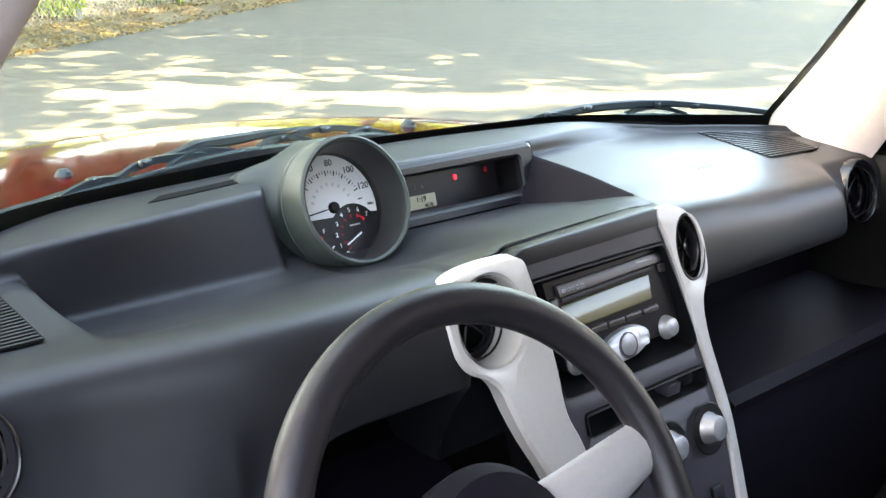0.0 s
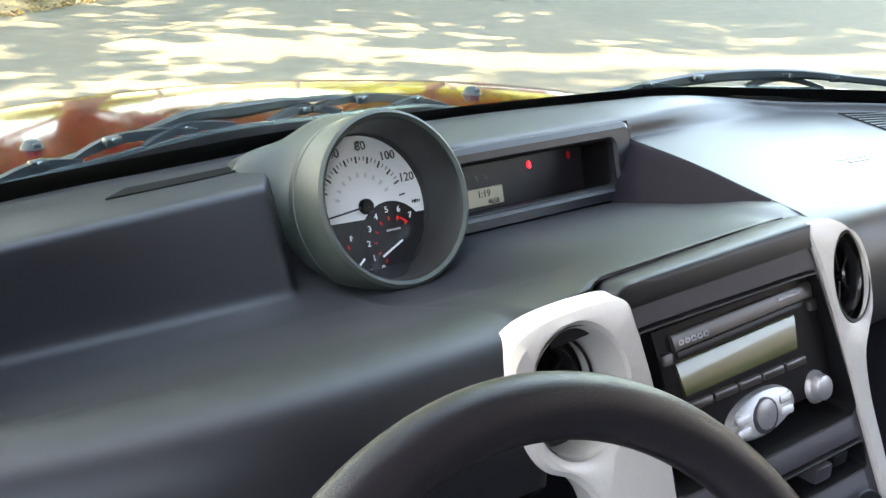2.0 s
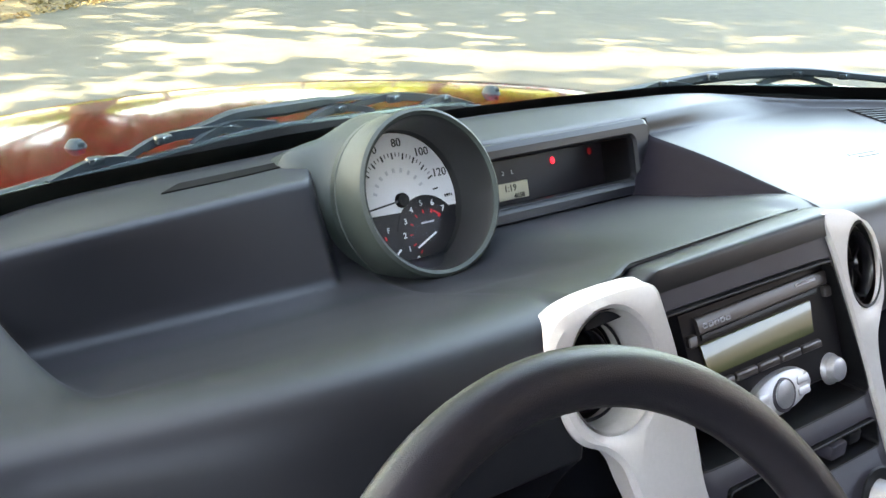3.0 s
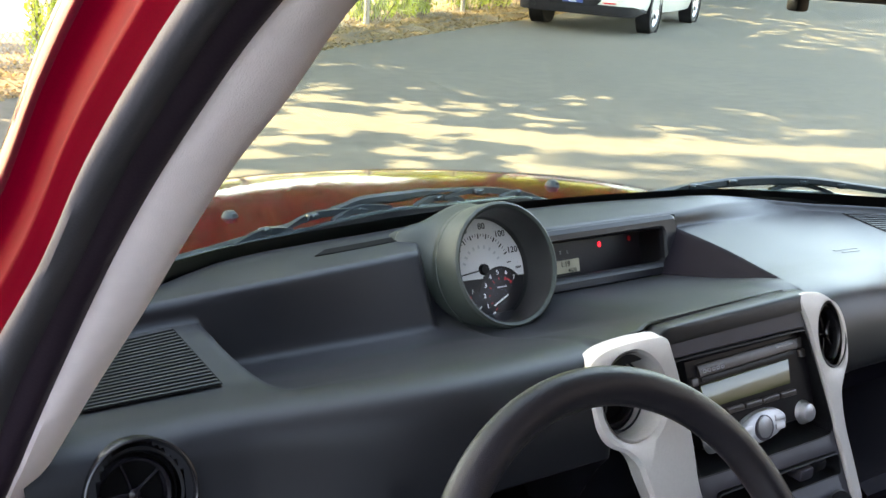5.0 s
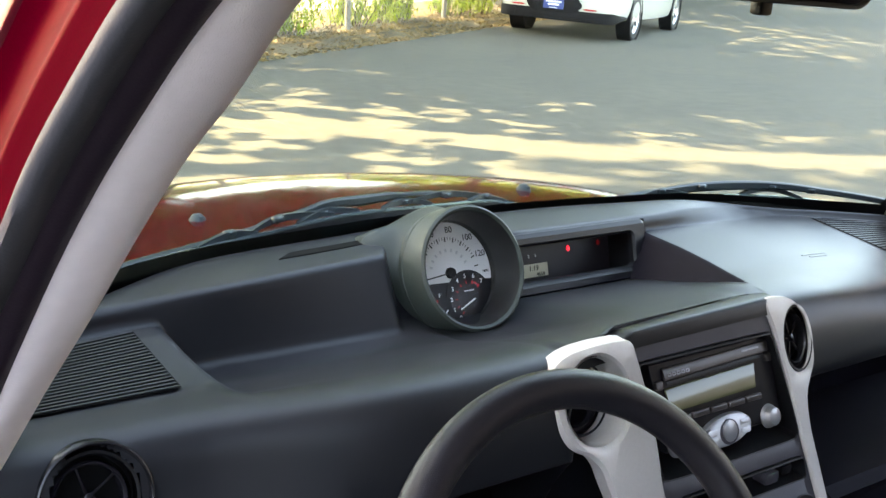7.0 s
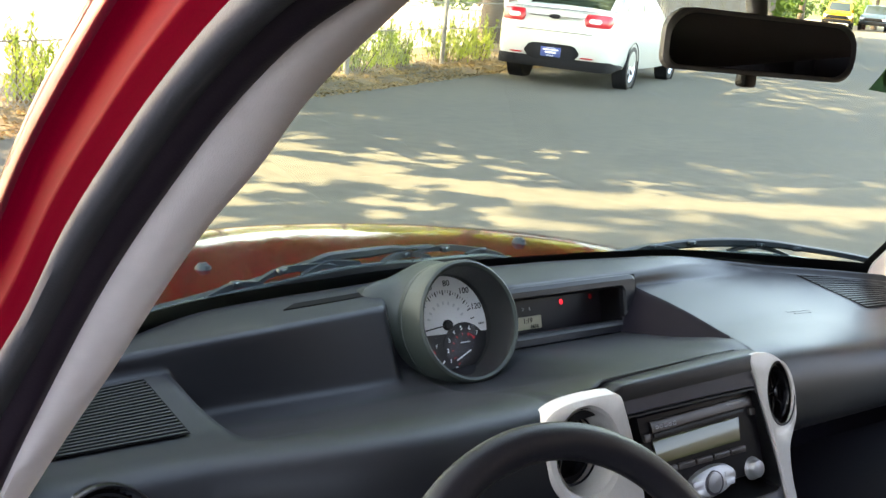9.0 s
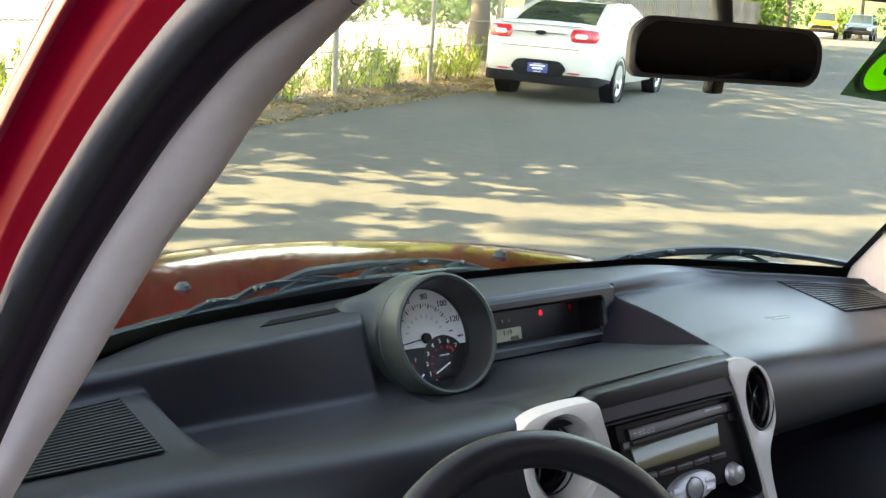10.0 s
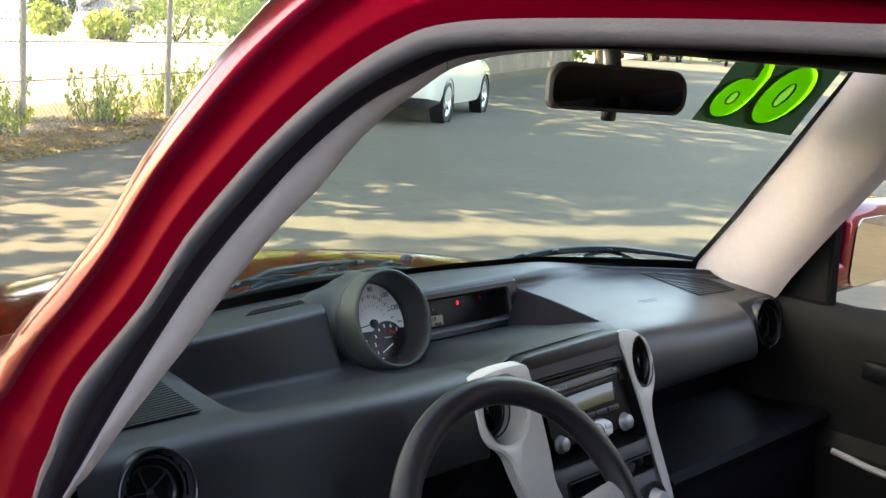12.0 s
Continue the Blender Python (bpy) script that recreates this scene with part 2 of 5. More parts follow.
def glass_y(x, z):
    return shelf_rear(x) - 0.8 * (z - 1.19)


def on_glass(x, z, out=0.0):
    """A point on the windshield, out metres in front of it."""
    return Vector((x, glass_y(x, z) + out * 0.78, z + out * 0.62))


def cap_drop(x):
    """How far the console's top seam sinks towards the driver's vent."""
    return .004 * (1 - step(-.20, -.09, x))


def hug(x):
    """Towards the driver's vent the dash skin comes forward over the console's cap."""
    return min(1, max(0, (.09 - x) / .24))


# ---- dashboard skin: four profiles of (y, z), from the glass down to the knee
def profile(x):
    rear = shelf_rear(x)
    drop = .007 * (1 - step(-.54, -.40, x))
    wall_t = .2245 + .13 * (x + .254) + 2.5 * drop + .030 * step(-.222, -.194, x)
    wall_b = min(.188 + .034 * step(-.222, -.194, x), wall_t - .006)
    top = 1.1900 - drop
    lip = max(rear - .012, wall_t + .014)
    drv = [(lip + .008, 1.158), (lip, top - .001), (wall_t + .007, top + .0005), (wall_t - .0015, top - .005), (wall_b + .006, 1.123), (wall_b - .004, 1.116),
           (.15, 1.117), (.105, 1.130), (.065, 1.1435), (.028, 1.1555), (-.002, 1.1615), (-.028, 1.158), (-.046, 1.138), (-.058, 1.10), (-.070, 1.04), (-.078, 1.0), (-.075, .972), (-.05, .962), (.06, .965)]
    g = wall_t - .007
    left = [(lip + .008, 1.158), (lip, top - .001), (wall_t + .007, top + .0005), (wall_t - .0015, top - .005), (g + .003, 1.1690), (g - .003, 1.1650 - (.214 - g) * .113),
            (lerp(g, .085, .25), 1.161), (lerp(g, .085, .6), 1.155), (.085, 1.150), (.055, 1.1495), (.038, 1.1475), (.024, 1.141), (.014, 1.127), (.004, 1.092), (-.012, 1.05), (-.04, 1.0), (-.05, .972), (-.045, .962), (.06, .965)]
    tilt = -.035 * x
    g_ = step(-.105, -.035, x)
    f_ = step(-.060, -.046, x)
    d_ = cap_drop(x)
    q_ = hug(x)
    e_ = .010 * (1 - step(-.125, -.100, x))
    mid = [(rear - .002, 1.160), (rear - .010, 1.1895), (lerp(.302, .256, f_), 1.1900), (lerp(.298, .2475, f_), 1.1868), (lerp(.296, .2915, f_), lerp(1.130, 1.1805, f_)), (.286, 1.1090),
           (lerp(.20, .235, g_), lerp(1.1085, 1.1130, g_)), (lerp(.15, .18, g_), lerp(1.1115, 1.1268, g_)), (lerp(.11, .125, g_), lerp(1.1235, 1.1410, g_)), (lerp(.072, .075, g_), lerp(1.1405, 1.1538, g_)), (.036 + tilt - .008 * q_ - e_ * .5, lerp(1.158, 1.1635, g_) - d_ * .4), (.013 + tilt - .0206 * q_ - e_, 1.1695 - d_), (.0070 + tilt - .0206 * q_ - e_, 1.1690 - d_), (.0062 + tilt, 1.10), (.0062, 1.04), (.0, 1.0), (.0, .972), (.0, .962), (.06, .955)]
    out = []
    for k in range(19):
        p = drv[k]
        # grille plinth at the driver's end
        w = 1 - step(-.492, -.464, x) if k < 9 else 1 - step(-.57, -.32, x)
        # the face ends in a lip above the steering column
        low = lerp(.93, 1.068, step(-.56, -.34, x))
        if k > 12 and p[1] < low + .012:
            p = (p[0] + .010 * (k - 13), low + .012 - .004 * (k - 12))
        q = left[k]
        p = (lerp(p[0], q[0], w), lerp(p[1], q[1], w))
        w = step(-.175, -.165, x) if k < 6 else step(-.192, -.172, x)
        q = mid[k]
        p = (lerp(p[0], q[0], w), lerp(p[1], q[1], w))
        # the crest dies into the passenger pad
        w = step(.105, .146, x) if k >= 9 else 0
        q = passenger(max(x, .150))[k]
        out.append((lerp(p[0], q[0], w), lerp(p[1], q[1] - .0012, w)))
    return out


def passenger(x):
    rear = shelf_rear(x)
    s = .040 * step(.50, .56, x)
    e = 1 - step(.20, .36, x)
    # towards the door the pad dips and its rear edge follows the glass down
    d = step(.28, .52, x)
    back = rear - .010
    y2, y3, y4, y5 = (min(a, back - b) for a, b in ((lerp(.257, .276, step(.20, .45, x)), .005), (lerp(.248, .268, step(.20, .45, x)), .008), (.246, .012), (.237, .016)))
    return [(back + .008, 1.160), (back, 1.1895 - .017 * d), (y2, 1.188 - .0165 * d), (y3, 1.182 - .0135 * d), (y4, 1.1715 - .006 * d), (y5, 1.1698 - .005 * d),
            (min(.18, y5 - .006), 1.1684 - .0055 * d), (min(.13, y5 - .012), 1.1667 - .0065 * d), (.085 - .02 * max(0, x - .6), 1.1651 - .008 * d), (.048 + s * .3, 1.1637 - .010 * d + .002 * e), (.010 + s * .6, 1.158 - .008 * d + .007 * e), (-.014 + s, 1.149 - .003 * d + .010 * e), (-.034 + s, 1.128 + .006 * e), (-.044 + s, 1.098), (-.045 + s, 1.080), (-.034 + s, 1.070), (-.01 + s, 1.066), (.03 + s, 1.064), (.10, 1.064)]


def pad_top(x, y):
    """Height of the passenger pad's top over a point of the plan."""
    rows_ = passenger(x)[3:11]
    for (ya, za), (yb, zb) in zip(rows_, rows_[1:]):
        if yb <= y <= ya:
            return lerp(za, zb, (ya - y) / (ya - yb))
    return rows_[0][1] if y > rows_[0][0] else rows_[-1][1]


def rounded(rows, per=5):
    """Eases a profile through its points, so that its corners read as moulded radii."""
    return [(p.x, p.y) for p in eased([(a, b, 0) for a, b in rows], per)]


def eased(points, per):
    """A curve through the points whose bends stay within the shorter neighbouring span."""
    P = [Vector(p) for p in points]
    n = len(P)
    T = []
    for i in range(n):
        a, b = P[max(i - 1, 0)], P[min(i + 1, n - 1)]
        d = (b - a).normalized()
        T.append(d * min((P[i] - a).length if i else 9, (b - P[i]).length if i < n - 1 else 9) if 0 < i < n - 1 else (b - a) * .5)
    out = []
    for i in range(n - 1):
        for k in range(per):
            t = k / per
            t2, t3 = t * t, t * t * t
            out.append(P[i] * (2 * t3 - 3 * t2 + 1) + T[i] * (t3 - 2 * t2 + t) + P[i + 1] * (3 * t2 - 2 * t3) + T[i + 1] * (t3 - t2))
    return out + [P[-1]]


def stations():
    xs = [-.70, -.685] + [-.67 + i * .004 for i in range(28)]
    xs += [-.53 + i * .006 for i in range(20)]
    xs += [-.40 + i * .02 for i in range(7)] + [-.27 + i * .004 for i in range(24)] + [-.172, -.168, -.164, -.160, -.155]
    xs += [-.148, -.142, -.136] + [-.13 + i * .025 for i in range(11)] + [.130, .140, .150, .158, .166, .174, .182, .192, .2035]
    return sorted(set(round(v, 4) for v in xs))


dashboard = thing("dashboard", "dark grey moulded plastic car dashboard with pockets and grilles", "dashboard")
def punched(bm, x, z, r, front=.06):
    """Opens a round hole, seen along y, in the dash skin."""
    gone = [f for f in bm.faces if all(math.hypot(v.co.x - x, v.co.z - z) < r and v.co.y < front for v in f.verts)]
    bmesh.ops.delete(bm, geom=gone, context="FACES")
    return bm


part("dash_top", punched(punched(punched(loft([[(x, y, z) for y, z in rounded(profile(x))] for x in stations()]), -.617, 1.109, .0380), -.1600, 1.1205, .044, -.004), .152, 1.129, .034, .0), DASH, dashboard, "dark grey grained plastic dash top", smooth=60)
# passenger side: a raised pad whose inner edge runs slantwise, with a slanting cheek
EDGE_X = [.2045] * 4 + [.203, .201, .197, .190, .180, .168, .158, .153, .151, .151, .155, .160, .165, .170, .170]
secs = []
for i in range(121):
    t = i / 120
    row = []
    for k in range(19):
        x = lerp(EDGE_X[k], .70, t)
        y, z = passenger(x)[k]
        row.append((x, y, z))
    secs.append([tuple(p) for p in eased(row, 5)])
part("airbag_pad", punched(punched(loft(secs), .617, 1.109, .0380), .152, 1.129, .034, .0), PAD, dashboard, "raised passenger airbag pad", smooth=60)
cheek = []
for k in range(3, 10):
    y, z = passenger(EDGE_X[k])[k]
    lean = .030 * max(0, min(1, (y - .03) / .18))
    low_z = 1.112 + .055 * max(0, min(1, (.26 - y) / .24))
    cheek.append([(EDGE_X[k], y, z), (EDGE_X[k] - .003, y - .0005, z - .0008), (EDGE_X[k] - .006, y - .001, z - .0030), (EDGE_X[k] - .009, y - .002, min(z - .004, max(z - .009, low_z))), (EDGE_X[k] - .010 - lean, y - lean * .6, min(z - .006, low_z))])
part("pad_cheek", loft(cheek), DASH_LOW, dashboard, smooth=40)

# small raised lettering on the pad, unreadable
PALE = mat("pale_emboss", (.075, .085, .088), .35)
for y0, x0, x1 in ((.092, .338, .386), (.084, .345, .380)):
    part("pad_marking", plate([(x0, y0), (x1, y0), (x1, y0 + .003), (x0, y0 + .003)], [], lambda x, z, d: Vector((x, z, pad_top(x, z) + d)), .0006, -.004, .0002), PALE, dashboard)

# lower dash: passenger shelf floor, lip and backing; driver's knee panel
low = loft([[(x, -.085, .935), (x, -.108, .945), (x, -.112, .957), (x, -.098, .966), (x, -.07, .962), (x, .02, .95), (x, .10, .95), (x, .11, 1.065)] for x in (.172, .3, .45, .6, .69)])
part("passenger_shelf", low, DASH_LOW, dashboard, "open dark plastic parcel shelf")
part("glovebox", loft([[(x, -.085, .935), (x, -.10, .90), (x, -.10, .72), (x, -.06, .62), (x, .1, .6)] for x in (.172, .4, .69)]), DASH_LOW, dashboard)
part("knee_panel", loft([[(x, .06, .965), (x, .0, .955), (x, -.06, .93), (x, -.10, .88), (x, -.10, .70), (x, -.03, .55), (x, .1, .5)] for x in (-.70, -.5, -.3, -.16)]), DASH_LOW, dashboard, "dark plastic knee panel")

# slot in the driver's shelf: a plate coloured as the opening's shade
slot = plate([(-.334, .256), (-.300, .2595), (-.250, .266), (-.200, .2745), (-.182, .289), (-.24, .2815), (-.312, .2725)], [], lambda x, z, d: Vector((x, z, 1.1916 + d)), .0006, -.006, .0004)
part("defroster_slot", slot, VOID, dashboard, "long dark defroster slot")

# speaker grilles: each slat a bar over a sheet coloured as the well's shade
def grille(side):
    def place(u, v, d):
        # u across (0 inner .. 1 outer), v 0 rear .. 1 front
        if side < 0:
            x = -.517 - .135 * u
            y = lerp(.205 + .13 * (x + .535) - .016, .082, v)
            return Vector((x, y, 1.1665 - (.214 - y) * .113 + d))
        x = lerp(lerp(.522, .640, u), lerp(.502, .615, u), v)
        y = lerp(lerp(.214, .176, u), lerp(.077, .068, u), v)
        return Vector((x, y, 1.1650 - (.214 - y) * .058 + d))
    frame_ob = part("speaker_grille", loft([[place(u / 6, v / 8, .0004) for v in range(9)] for u in range(7)]), VOID, dashboard, "slatted speaker grille")
    k = 20 if side < 0 else 16
    for i in range(k):
        v0, v1 = (i + .30) / k, (i + .74) / k
        bm = loft([[place(u, v0, .0005), place(u, v0, .0016), place(u, v1, .0016), place(u, v1, .0005)] for u in (.012, .25, .5, .75, .99)], closed=True, caps=True)
        part("slat", bm, DASH, frame_ob)


grille(-1)
grille(1)


# round vents at both ends and in the centre stack
def vent(name, centre, axis_pose, r, owner, ring_mat, spokes=True):
    m = axis_pose
    body = part(name, revolve([(r * 1.0, .004), (r * 1.07, .0045), (r * 1.11, .001), (r * 1.13, -.004), (r * 1.14, -.020), (r * 1.0, -.020), (r * 1.0, -.006), (r * .93, -.004), (r * .93, -.02)], m), ring_mat, owner, "round black air vent")
    part("vent_well", revolve([(.0005, -.022), (r * .95, -.021), (r * .955, -.006)], m), VOID, body)
    part("vent_ring", revolve([(r * .84, -.001), (r * .80, .0005), (r * .74, -.002), (r * .72, -.012), (r * .80, -.014), (r * .86, -.008)], m, 40), VANE, body)
    for a in (15, 87, 159, 231, 303):
        bm = box(0, 0, 0, r * .075, r * .74, .004, .001, 1)
        moved(bm, m @ pose(0, 0, -.008, 0, 0, a) @ Matrix.Translation((0, r * .37, 0)))
        part("vane", bm, VANE, body)
    part("vane_hub", revolve([(.0003, .002), (r * .13, .001), (r * .15, -.004), (r * .14, -.010)], m @ pose(0, 0, -.004), 20), VANE, body)
    return body


def facing(x, y, z, pitch=0.0, yaw=0.0):
    """A pose whose z axis points at the driver's seat (towards -y), raised by pitch and turned by yaw."""
    return pose(x, y, z, 90 - pitch, 0, yaw)


for s in (-1, 1):
    fm_s = facing(s * .617, .009 if s < 0 else .0, 1.109, 20 if s < 0 else 14, 0)
    part("vent_bezel", revolve([(.0460, -.010), (.0456, .001), (.0444, .0040), (.0432, .0046), (.0420, .0036), (.0395, -.008), (.0385, -.016)], fm_s, 56), VANE, dashboard, "deep black vent rim")
    vent("side_vent", None, fm_s @ pose(0, 0, -.011), .0345, dashboard, BLACK)


# ---------------------------------------------------------------- display housing
housing = thing("display_housing", "dark plastic display housing with a deep recessed window", "display")


def disp(x, z, d):
    return Vector((x, .236 + .3 * (z - 1.17) - d, z))


part("display_frame", plate(round_rect(-.047, .199, 1.1145, 1.1875, .008), [round_rect(-.044, .173, 1.130, 1.173, .006)], disp, .0, -.010, .004), DASH, housing)
part("display_seam", plate(round_rect(-.047, .2030, 1.1130, 1.1860, .009), [round_rect(-.045, .1985, 1.1148, 1.1855, .008)], disp, -.0045, -.05, .0005), BLACK, housing)
face = part("display_face", plate(round_rect(-.046, .180, 1.104, 1.174, .003), [], lambda x, z, d: Vector((x, .276 + .3 * (z - 1.13) - d, z)), .0, -.004, .0005), mat("smoked_panel", (.020, .017, .021), .5, var=.1, spec=.3), housing, "smoked black display panel")
rr = round_rect(-.044, .173, 1.130, 1.173, .006)
part("display_tunnel", loft([[disp(x, z, -.002) for x, z in rr], [Vector((x + .003, .282, 1.106 + (z - 1.130) * 1.5)) for x, z in rr]], closed=True), BLACK, housing)


def dface(x, z, d):
    return Vector((x, .276 + .3 * (z - 1.13) - d, z))


LCD = mat("lcd_beige", (.52, .48, .34), .4, var=.04)
INK = mat("dark_ink", (.02, .02, .018), .6)
part("clock_screen", plate(round_rect(.012, .0655, 1.1165 + .002, 1.1345, .001), [], dface, .0012, 0, .0003), LCD, housing, "small lit beige clock and odometer screen")
face_pose = lambda x, z, d=.002: Matrix.Translation(dface(x, z, d)) @ Euler((radians(90 - 16.7), 0, 0)).to_matrix().to_4x4()
letters("clock_digits", "1:19", .0095, face_pose(.041, 1.1295), INK, housing)
letters("odometer_digits", "4658", .0070, face_pose(.052, 1.1215), INK, housing)
WHITE_INK = mat("grey_marking", (.35, .34, .36), .6)
for i, ch in enumerate("2L"):
    letters("gear_mark", ch, .006, face_pose(.034 + .012 * i, 1.1445), WHITE_INK, housing)
LAMP = glow("warning_lamp_red", (1.0, .02, .05), .12)
LAMP_DIM = glow("warning_lamp_dim", (.5, .02, .03), .008)
for x, z in ((.103, 1.1475), (.157, 1.1495)):
    bm = plate([(x + .0026 * math.cos(a * math.pi / 5), z + .0034 * math.sin(a * math.pi / 5)) for a in range(10)], [], dface, .0016, 0, .0002)
    part("warning_lamp", bm, LAMP if x < .13 else LAMP_DIM, housing, "small red lit warning lamp")

# ---------------------------------------------------------------- instrument pod
SLEEVE = mat("sleeve_plastic", (.014, .014, .014), .36, var=.15, scale=60, bump=.1, bscale=1500)
pod = thing("instrument_pod", "round hooded speedometer pod standing on the dash", "gauge")
AX = Vector((0, -.91, .41)).normalized()
RIM = Vector((-.1225, .195, 1.174))
pod_m = Matrix.Translation(RIM) @ AX.to_track_quat("Z", "Y").to_matrix().to_4x4()
part("sleeve", revolve([(.0600, -.048), (.0606, -.041), (.0612, -.040), (.0612, -.0388), (.0606, -.0384), (.0634, -.003), (.0648, .0010)], pod_m, 64), SLEEVE, pod, "black inner sleeve")
part("hood", revolve([(.0636, -.010), (.0640, -.003), (.0655, .002), (.0685, .0040), (.0712, .002), (.0728, -.003), (.0735, -.031), (.0726, -.0316), (.0726, -.0328), (.0735, -.0334), (.0737, -.042)], pod_m, 64), POD, pod, "olive grey plastic hood")
# tail that runs down into the shelf
tail = []
turn = AX.to_track_quat("Z", "Y").to_matrix()
for k in range(17):
    t = k / 16
    c = RIM - AX * .040 + Vector((-.004 * t, .11 * t, -.010 * t))
    ring = []
    for i in range(64):
        a = 2 * math.pi * i / 64
        o = (turn.col[0] * math.cos(a) + turn.col[1] * math.sin(a)) * .0737
        # a pointed shoulder where the body meets the shelf
        q = math.degrees(math.atan2(math.sin(a), -math.cos(a))) - 22
        o *= 1 + .46 * step(0, .24, t) * math.exp(-(q / (19 if q > 0 else 30)) ** 2)
        if o.z > 0:
            o.z *= 1 - .8 * max(0, t - .25)
            o.y *= 1 - .5 * t
        ring.append(c + o)
    tail.append(ring)
part("hood_tail", loft(tail, closed=True), POD, pod)
# dial
DIAL = RIM - AX * .046
xa = Vector((0, 0, 1)).cross(AX).normalized()
za = AX.cross(xa).normalized()


def dial(u, v, d=0.0):
    return DIAL + (xa * u + za * v) * 1.12 + AX * d


def dial_pose(u, v, d=.001, turn=0.0):
    m = Matrix((xa, za, AX)).transposed().to_4x4()
    return Matrix.Translation(dial(u, v, d)) @ m @ pose(0, 0, 0, 0, 0, turn)


def dplace(u, v, d):
    return dial(u, v, d)


FACE_B = mat("dial_black", (.008, .008, .009), .5)
FACE_W = mat("dial_white", (.72, .71, .70), .55, var=.03)
RED_MARK = glow("dial_red_marks", (.75, .03, .04), .03)
WHITE_MARK = mat("dial_white_marks", (.75, .75, .75), .6, var=.02)
dial_ob = part("dial", plate(circle(.0536, 64), [], dplace, .0, -.003, .0004), FACE_B, pod, "black and white dial face")
arc = [(.053 * math.cos(radians(a)), .053 * math.sin(radians(a))) for a in range(-12, 193, 5)]
part("speedometer_face", plate(arc, [], dplace, .0006, 0, .0001), FACE_W, dial_ob, "white speedometer face")
sub = [(.020 + .0300 * math.cos(2 * math.pi * i / 40), -.029 + .0300 * math.sin(2 * math.pi * i / 40)) for i in range(40)]
part("tachometer_face", plate(sub, [], dplace, .0010, .0006, .0001), FACE_B, dial_ob, "black tachometer face")
sub = [(-.024 + .020 * math.cos(2 * math.pi * i / 40), -.034 + .016 * math.sin(2 * math.pi * i / 40)) for i in range(40)]
part("fuel_face", plate(sub, [], dplace, .0010, .0006, .0001), FACE_B, dial_ob)


def tick(name, cx, cy, ang, r0, r1, w, material, d=.0013):
    a = radians(ang)
    c, s = math.cos(a), math.sin(a)
    loop = [(cx + r0 * c - w * s, cy + r0 * s + w * c), (cx + r0 * c + w * s, cy + r0 * s - w * c), (cx + r1 * c + w * s, cy + r1 * s - w * c), (cx + r1 * c - w * s, cy + r1 * s + w * c)]
    return part(name, plate(loop, [], dplace, d, d - .0005, .0), material, dial_ob)


for i in range(37):
    ang = 188 - i * (198 / 36)
    big = i % 3 == 0
    if not big and i > 30:
        continue
    tick("tick", 0, 0, ang, .0325 if big else .0345, .0375, .0006 if big else .00025, INK)
for i, txt in enumerate(("20", "40", "60", "80", "100", "120")):
    ang = 176 - i * (198 / 6) + 9
    ang = {"20": 172, "40": 143, "60": 112, "80": 81, "100": 50, "120": 21}[txt]
    letters("speed_number", txt, .0105, dial_pose(.0450 * math.cos(radians(ang)), .0450 * math.sin(radians(ang))), INK, dial_ob)
letters("unit_mark", "MPH", .0042, dial_pose(.046, -.003), INK, dial_ob)
for i in range(9):
    ang = 160 - i * 17
    tick("inner_mark", 0, 0, ang, .022, .0255, .0010, mat("faint_mark", (.5, .5, .5), .6) if i == 0 else bpy.data.materials["faint_mark"])
for i in range(8):
    ang = 229 - i * 26.5
    letters("rev_number", str(i), .0072, dial_pose(.020 + .0240 * math.cos(radians(ang)), -.029 + .0240 * math.sin(radians(ang)), .0015), WHITE_MARK, dial_ob)
    tick("rev_tick", .020, -.029, ang, .0160, .0190, .0009 if i > 5 else .0005, RED_MARK)
part("rev_band", plate([(.020 + r * math.cos(radians(a)), -.029 + r * math.sin(radians(a))) for r, rng in ((.0186, range(44, 66, 4)), (.0174, range(64, 42, -4))) for a in rng], [], dplace, .0014, .001, .0), RED_MARK, dial_ob, "red overspeed band")
part("rev_legend", plate([(.014, -.0212), (.0265, -.0212), (.0265, -.0198), (.014, -.0198)], [], dplace, .0015, .001, .0), WHITE_INK, dial_ob)
letters("fuel_mark", "F", .0065, dial_pose(-.018, -.021, .0015), WHITE_MARK, dial_ob)
letters("fuel_mark", "E", .0065, dial_pose(-.0155, -.0465, .0015), WHITE_MARK, dial_ob)
for ang in (100, 135, 170, 205):
    tick("fuel_tick", -.020, -.036, ang, .008, .011, .0006, RED_MARK)
part("fuel_icon", plate([(-.0375, -.0245), (-.034, -.0245), (-.034, -.0200), (-.0375, -.0200)], [], dplace, .0015, .001, .0), WHITE_MARK, dial_ob)


def needle(name, cx, cy, ang, length, w, material, d, back=.004):
    return tick(name, cx, cy, ang, -back, length, w, material, d)


needle("speed_needle", 0, 0, 186, .046, .0007, INK, .0045)
part("needle_hub", revolve([(.0003, .0055), (.0055, .0050), (.0065, .003), (.0065, .0)], dial_pose(0, 0, .001), 28), BLACK, dial_ob)
tick("rev_needle", .0185, -.0325, 204, -.007, .0150, .0007, WHITE_MARK, .0035)
tick("fuel_needle", -.0115, -.0370, 218, .0, .0130, .0007, WHITE_MARK, .0035)
lens = part("lens", revolve([(.0003, .0), (.0600, .0)], Matrix.Translation(RIM - AX * .037) @ AX.to_track_quat("Z", "Y").to_matrix().to_4x4(), 48), LENS, pod, "clear flat lens")
lens.visible_shadow = False


# ---------------------------------------------------------------- centre stack
def stack(x, z, d):
    """The centre panel's leaning, slightly bowed plane."""
    return Vector((x, -.042 + .35 * (z - 1.138) - d, z))


